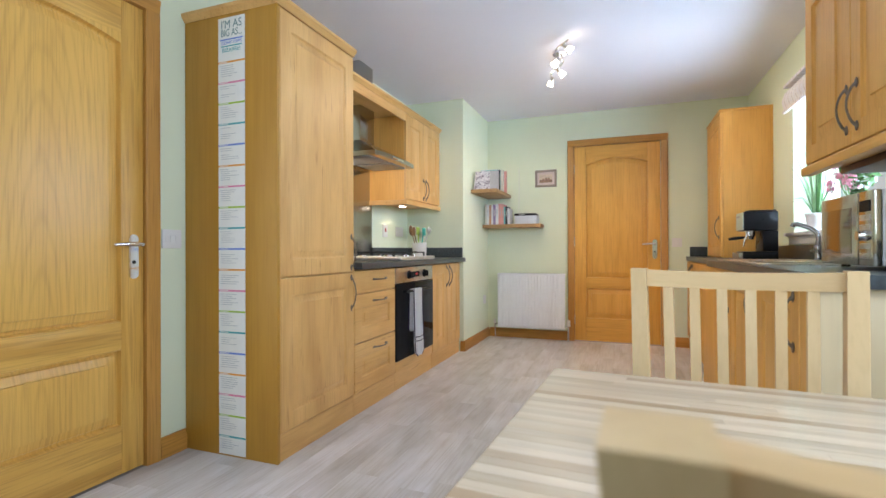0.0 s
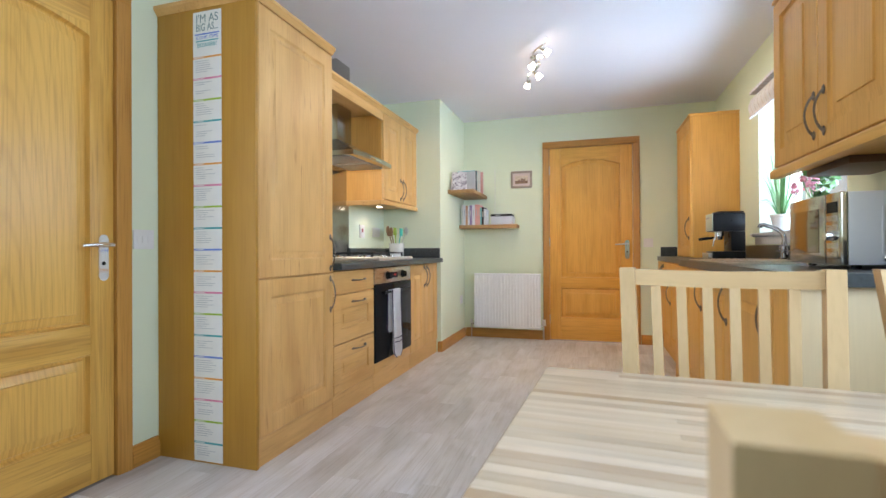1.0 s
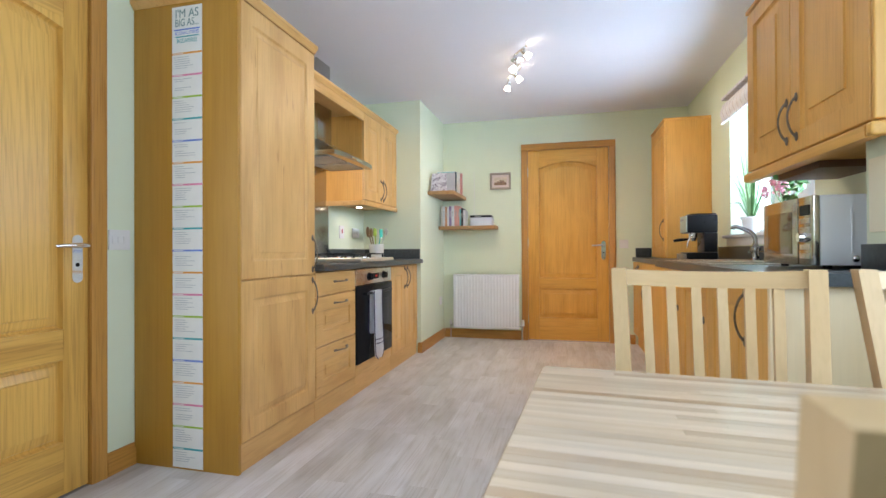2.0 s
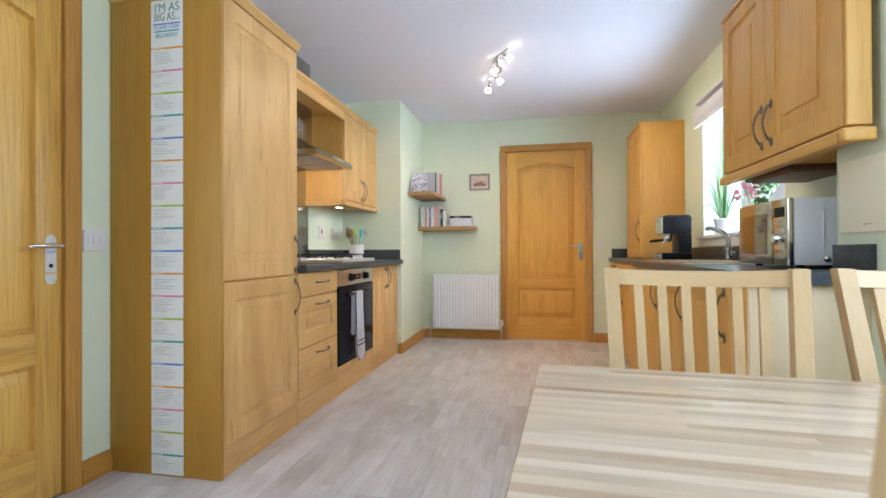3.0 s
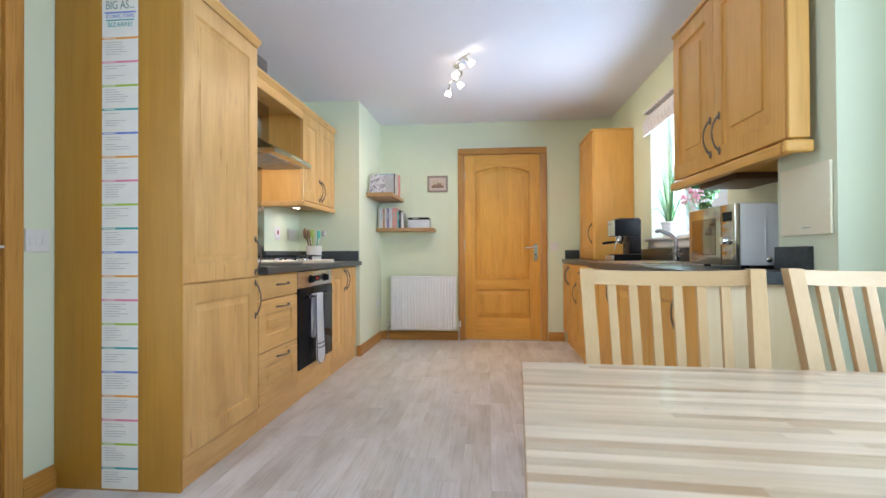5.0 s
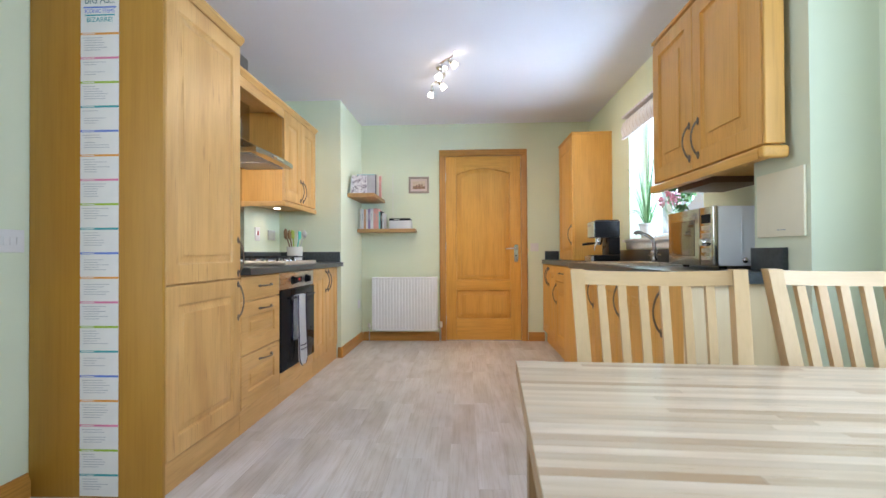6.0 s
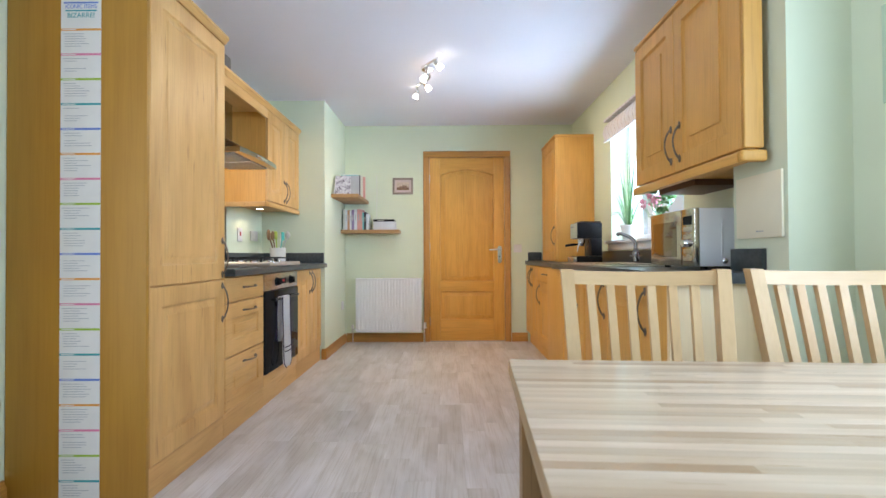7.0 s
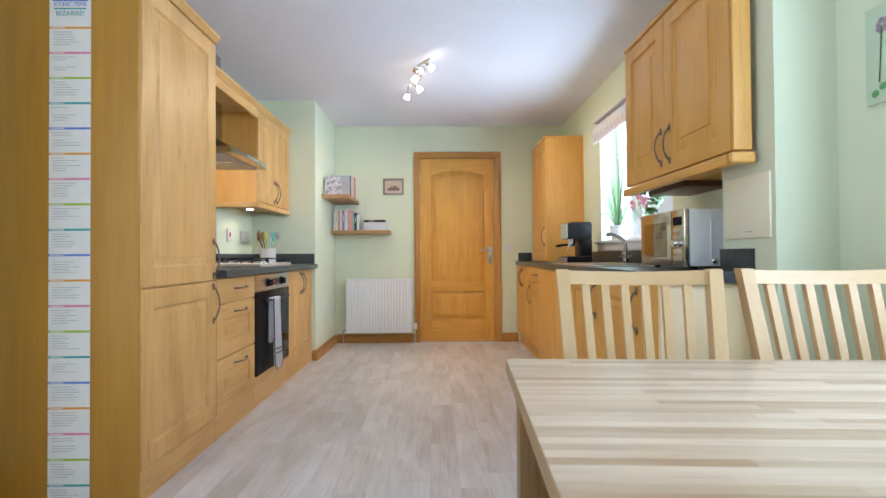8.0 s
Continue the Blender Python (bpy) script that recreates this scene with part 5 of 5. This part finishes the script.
wall_plate("light_switch", "white double rocker light switch on the wall", (0.545, NORTH, 1.0), 0, 0.086, 0.086, 1)
wall_plate("light_switch", "white triple light switch beside the oak door", (WEST, 1.640, 0.99), 90, 0.10, 0.086, 3)
cs = wall_plate("cooker_switch", "white cooker switch with a red rocker", (WEST, 3.755, 1.105), 90, 0.086, 0.11, 0)
part("rocker", slab(-0.010, 0.010, -0.013, -0.0092, -0.010, 0.024, bevel=0.002), plain("red_rocker", (0.45, 0.02, 0.03), 0.4), cs, "red rocker")
wall_plate("wall_socket", "white double wall socket above the worktop", (WEST, 4.04, 1.105), 90, 0.146, 0.086, 2)
wall_plate("wall_socket", "white wall socket low on the wall", (PIER_X, 4.93, 0.41), 90, 0.086, 0.086, 1)

# ---- utensil pot on the worktop ----
up = thing("utensil_pot", "white ceramic pot holding kitchen utensils", "utensil pot", (-1.66, 3.99, TOP))
bm = bmesh.new()
lathe(bm, [(0.058, 0.0), (0.062, 0.01), (0.067, 0.125), (0.069, 0.135), (0.062, 0.135), (0.058, 0.02)])
part("pot", bm, ceramic, up)
spoon_m = wood("utensil_wood", (0.30, 0.18, 0.09), (0.20, 0.11, 0.05), "z")
tools = [(-0.03, -0.035, 0.25, spoon_m, 0), (-0.005, -0.05, 0.235, spoon_m, 0), (0.02, 0.01, 0.25, plain("turquoise_plastic", (0.05, 0.52, 0.42), 0.4), 1), (-0.02, 0.025, 0.26, plain("lime_plastic", (0.40, 0.55, 0.08), 0.4), 1), (0.02, 0.07, 0.25, steel, 2), (0.0, 0.045, 0.235, white_plastic, 1), (-0.04, -0.01, 0.24, spoon_m, 0)]
for dx, dy, L, mt, shape in tools:
    bm = bmesh.new()
    tip = Vector((dx * 1.8, dy * 2.0, L))
    tube(bm, [(dx * 0.3, dy * 0.3, 0.025), tuple(tip * 0.7), tuple(tip * 0.85)], 0.005, 8)
    if shape == 0:
        bmesh.ops.create_uvsphere(bm, u_segments=14, v_segments=9, radius=0.032, matrix=Matrix.Translation(tip) @ Matrix.Diagonal((0.4, 1, 1.3, 1)))
    elif shape == 1:
        box(bm, tip.x - 0.004, tip.x + 0.004, tip.y - 0.032, tip.y + 0.032, tip.z - 0.05, tip.z + 0.02, bevel=0.003)
    else:
        tube(bm, [tuple(tip + Vector((0.0, 0.024 * math.cos(a), 0.035 * math.sin(a)))) for a in [2 * math.pi * k / 16 for k in range(17)]], 0.004, 8)
        ball(bm, tip, 0.024, 1.1, 12)
    part("utensil", bm, mt, up)

# ---- towel over the oven handle ----
tw = thing("oven_towel", "white oven glove towel with dark edging hanging over the oven handle", "towel", (FRONT + 0.0595, 3.12, 0.19 + 0.462))
for side, length, off, wdt, wob in ((1, 0.475, 0.0145, 0.150, 0.0), (-1, 0.30, -0.0150, 0.140, 0.0)):
    bm = bmesh.new()
    rows = []
    N = 24
    for k in range(N + 1):
        u = k / N
        z = 0.013 - length * u
        row = []
        for j in range(9):
            v = j / 8 - 0.5
            hw = wdt * (1.0 if u < 0.9 else 1 - 0.55 * ((u - 0.9) / 0.1) ** 2)
            row.append(bm.verts.new((off + side * (0.006 * math.sin(3 * math.pi * v + 4 * u) * u + 0.004 * u), wob * u + 0.018 * u * u * side + 2 * v * hw * 0.5, z)))
        rows.append(row)
    for a, b in zip(rows, rows[1:]):
        for j in range(8):
            bm.faces.new((a[j], a[j + 1], b[j + 1], b[j]))
    bmesh.ops.solidify(bm, geom=bm.faces[:], thickness=0.006)
    tp = part("panel", bm, cloth, tw)
    for v in (-0.5, 0.5):
        bm = bmesh.new()
        tube(bm, [(off + side * (0.0035 + 0.004 * u), 0.018 * u * u * side + v * wdt * (1.0 if u < 0.9 else 1 - 0.55 * ((u - 0.9) / 0.1) ** 2), 0.013 - length * u) for u in [k / 16 for k in range(17)]], 0.0035, 6)
        part("edging", bm, cloth_edge, tp, "dark edging tape")
    if side == 1:
        for u0 in (0.70, 0.76):
            bm = bmesh.new()
            y0 = 0.018 * u0 * u0
            tube(bm, [(0.030 + 0.002 * u0, y0 - wdt / 2, 0.013 - length * u0), (0.031, y0, 0.013 - length * u0 - 0.006), (0.030, y0 + wdt / 2, 0.013 - length * u0)], 0.003, 6)
            part("edging", bm, cloth_edge, tp, "dark edging tape")
bm = bmesh.new()
extrude_outline(bm, [(0.0145 * math.cos(a), 0.0145 * math.sin(a)) for a in [math.pi * k / 8 for k in range(9)]] + [(0.0105 * math.cos(a), 0.0105 * math.sin(a)) for a in [math.pi - math.pi * k / 8 for k in range(9)]], "y", -0.075, 0.075)
part("fold", bm, cloth, tw)

# ---- ceiling spotlight bar ----
sp = thing("spotlight_bar", "chrome ceiling spotlight bar with four lit spots", "ceiling light", (-0.355, 3.47, CEIL), 0)
ax = Vector((-0.125, 0.60, 0)).normalized()
bm = bmesh.new()
cyl(bm, (0, 0, -0.001), (0, 0, -0.024), 0.05, 0.046, 24)
part("ceiling_plate", bm, chrome, sp)
bm = bmesh.new()
pts = []
for k in range(17):
    s = -0.36 + 0.72 * k / 16
    wig = 0.035 * math.sin(s * 2 * math.pi / 0.42)
    pts.append((ax.x * s + ax.y * wig, ax.y * s - ax.x * wig, -0.040))
tube(bm, pts, 0.007, 10)
cyl(bm, (0, 0, -0.02), (0, 0, -0.042), 0.012, n=14)
part("bar", bm, chrome, sp, "curved chrome bar")
for s, aim in ((-0.25, (0.6, 0.3, -0.5)), (-0.02, (-0.5, -0.3, -0.75)), (0.18, (0.6, 0.2, -0.8)), (0.36, (-0.35, 0.5, -0.9))):
    wig = 0.035 * math.sin(s * 2 * math.pi / 0.42)
    o = Vector((ax.x * s + ax.y * wig, ax.y * s - ax.x * wig, -0.040))
    d = Vector(aim).normalized()
    j = o + Vector((0, 0, -0.030))
    bm = bmesh.new()
    cyl(bm, o, j, 0.005, n=10)
    cyl(bm, j - d * 0.018, j + d * 0.014, 0.015, 0.017, 16)
    hd = part("spot", bm, chrome, sp, "chrome spot holder")
    bm = bmesh.new()
    cyl(bm, j + d * 0.015, j + d * 0.052, 0.017, 0.025, 20)
    part("shade", bm, bulb_glow, hd, "lit frosted glass shade")
    p = Vector((-0.355, 3.47, CEIL)) + j + d * 0.085
    lamp("spot_light", "SPOT", 22, (1.0, 0.80, 0.54), look(p, p + d), radius=0.03, spot=(120, 0.8))

# ---- board on the column and the flower picture ----
nb = thing("notice_board", "plain beige board fixed to the green column", "board", (0.8795, 1.475, 0.985), -90)
part("board", slab(-0.245, 0.0, -0.010, -0.0005, 0.0, 0.222, bevel=0.003), board_mat, nb)
part("small_writing", slab(-0.13, -0.09, -0.0106, -0.010, 0.022, 0.0245), grey_ink, nb)
fp = thing("flower_picture", "translucent glass picture of purple flowers and green leaves", "picture", (DINE - 0.004, 1.343, 1.375), -90)
part("glass_sheet", slab(0.0, 0.26, -0.006, 0.0, 0.0, 0.29, bevel=0.001), plain("pale_green_glass", (0.58, 0.70, 0.54), 0.12), fp)
for x, z, hh in ((0.055, 0.10, 0.125), (0.10, 0.12, 0.14), (0.17, 0.08, 0.15)):
    bm = bmesh.new()
    tube(bm, [(x - 0.01, -0.0075, 0.06), (x - 0.004, -0.0075, z + hh * 0.4), (x, -0.0075, z + hh)], 0.0018, 6)
    part("painted_stem", bm, leaf_mat, fp)
    bm = bmesh.new()
    for k in range(7):
        a = 2 * math.pi * k / 7
        bmesh.ops.create_icosphere(bm, subdivisions=2, radius=0.009, matrix=Matrix.Translation((x + 0.012 * math.cos(a), -0.0065, z + hh + 0.016 * math.sin(a))) @ Matrix.Diagonal((1, 0.12, 1, 1)))
    part("painted_flower", bm, plain("violet_paint", (0.34, 0.24, 0.32), 0.3, mottle=0.4, scale=60), fp)
bm = bmesh.new()
for k in range(9):
    bmesh.ops.create_icosphere(bm, subdivisions=2, radius=0.013, matrix=Matrix.Translation((0.03 + 0.025 * k, -0.006, 0.03 + 0.016 * (k % 3))) @ Matrix.Diagonal((1, 0.08, 0.9, 1)))
part("painted_leaves", bm, plain("emerald_paint", (0.12, 0.38, 0.12), 0.3, mottle=0.4, scale=50), fp)

# ---- patio opening behind the camera ----
pd = thing("window_3", "white plastic patio door frame", "window", (0, 0, 0))
pd["kind"] = "structure"
for a in ((-0.30, -0.24), (0.14, 0.20), (0.58, 0.64)):
    part("window_frame", slab(WEST - 0.13, WEST - 0.07, a[0], a[1], 0.10, 2.10, bevel=0.004), upvc, pd)

# ---- dining window frame ----
pw = thing("window_2", "white plastic dining window frame in daylight", "window", (0, 0, 0))
pw["kind"] = "structure"
for a in ((-0.20, -0.14), (0.35, 0.41), (0.90, 0.96)):
    part("window_frame", slab(DINE + 0.15, DINE + 0.21, a[0], a[1], 0.92, 2.10, bevel=0.004), upvc, pw)
for a in ((0.92, 0.98), (2.04, 2.10)):
    for y0, y1 in ((-0.1395, 0.3495), (0.4105, 0.8995)):
        part("window_frame", slab(DINE + 0.15, DINE + 0.21, y0, y1, a[0], a[1], bevel=0.004), upvc, pw)

# ---- floor planks ----
floor_ob = bpy.data.objects["floor"]
prng = random.Random(5)
PWD = 0.125
plank_meshes = {}
x = WEST
while x < EAST:
    y = SOUTH
    while y < NORTH:
        L = prng.choice((1.1, 1.3, 1.55)) if y < -0.5 else prng.choice((0.48, 0.62, 0.62, 0.80))
        e = min(round(y + L, 2), NORTH)
        if NORTH - e < 0.08:
            e = NORTH
        key = round(e - y, 2)
        if key not in plank_meshes:
            plank_meshes[key] = mesh_of("plank", slab(0.0002, PWD - 0.0002, 0.0002, key - 0.0002, -0.004, 0.0, bevel=0.0004, seg=1), plank)
        p = new("plank", plank_meshes[key])
        p.parent = floor_ob
        p.location = (x, y, 0)
        y = e
    x += PWD
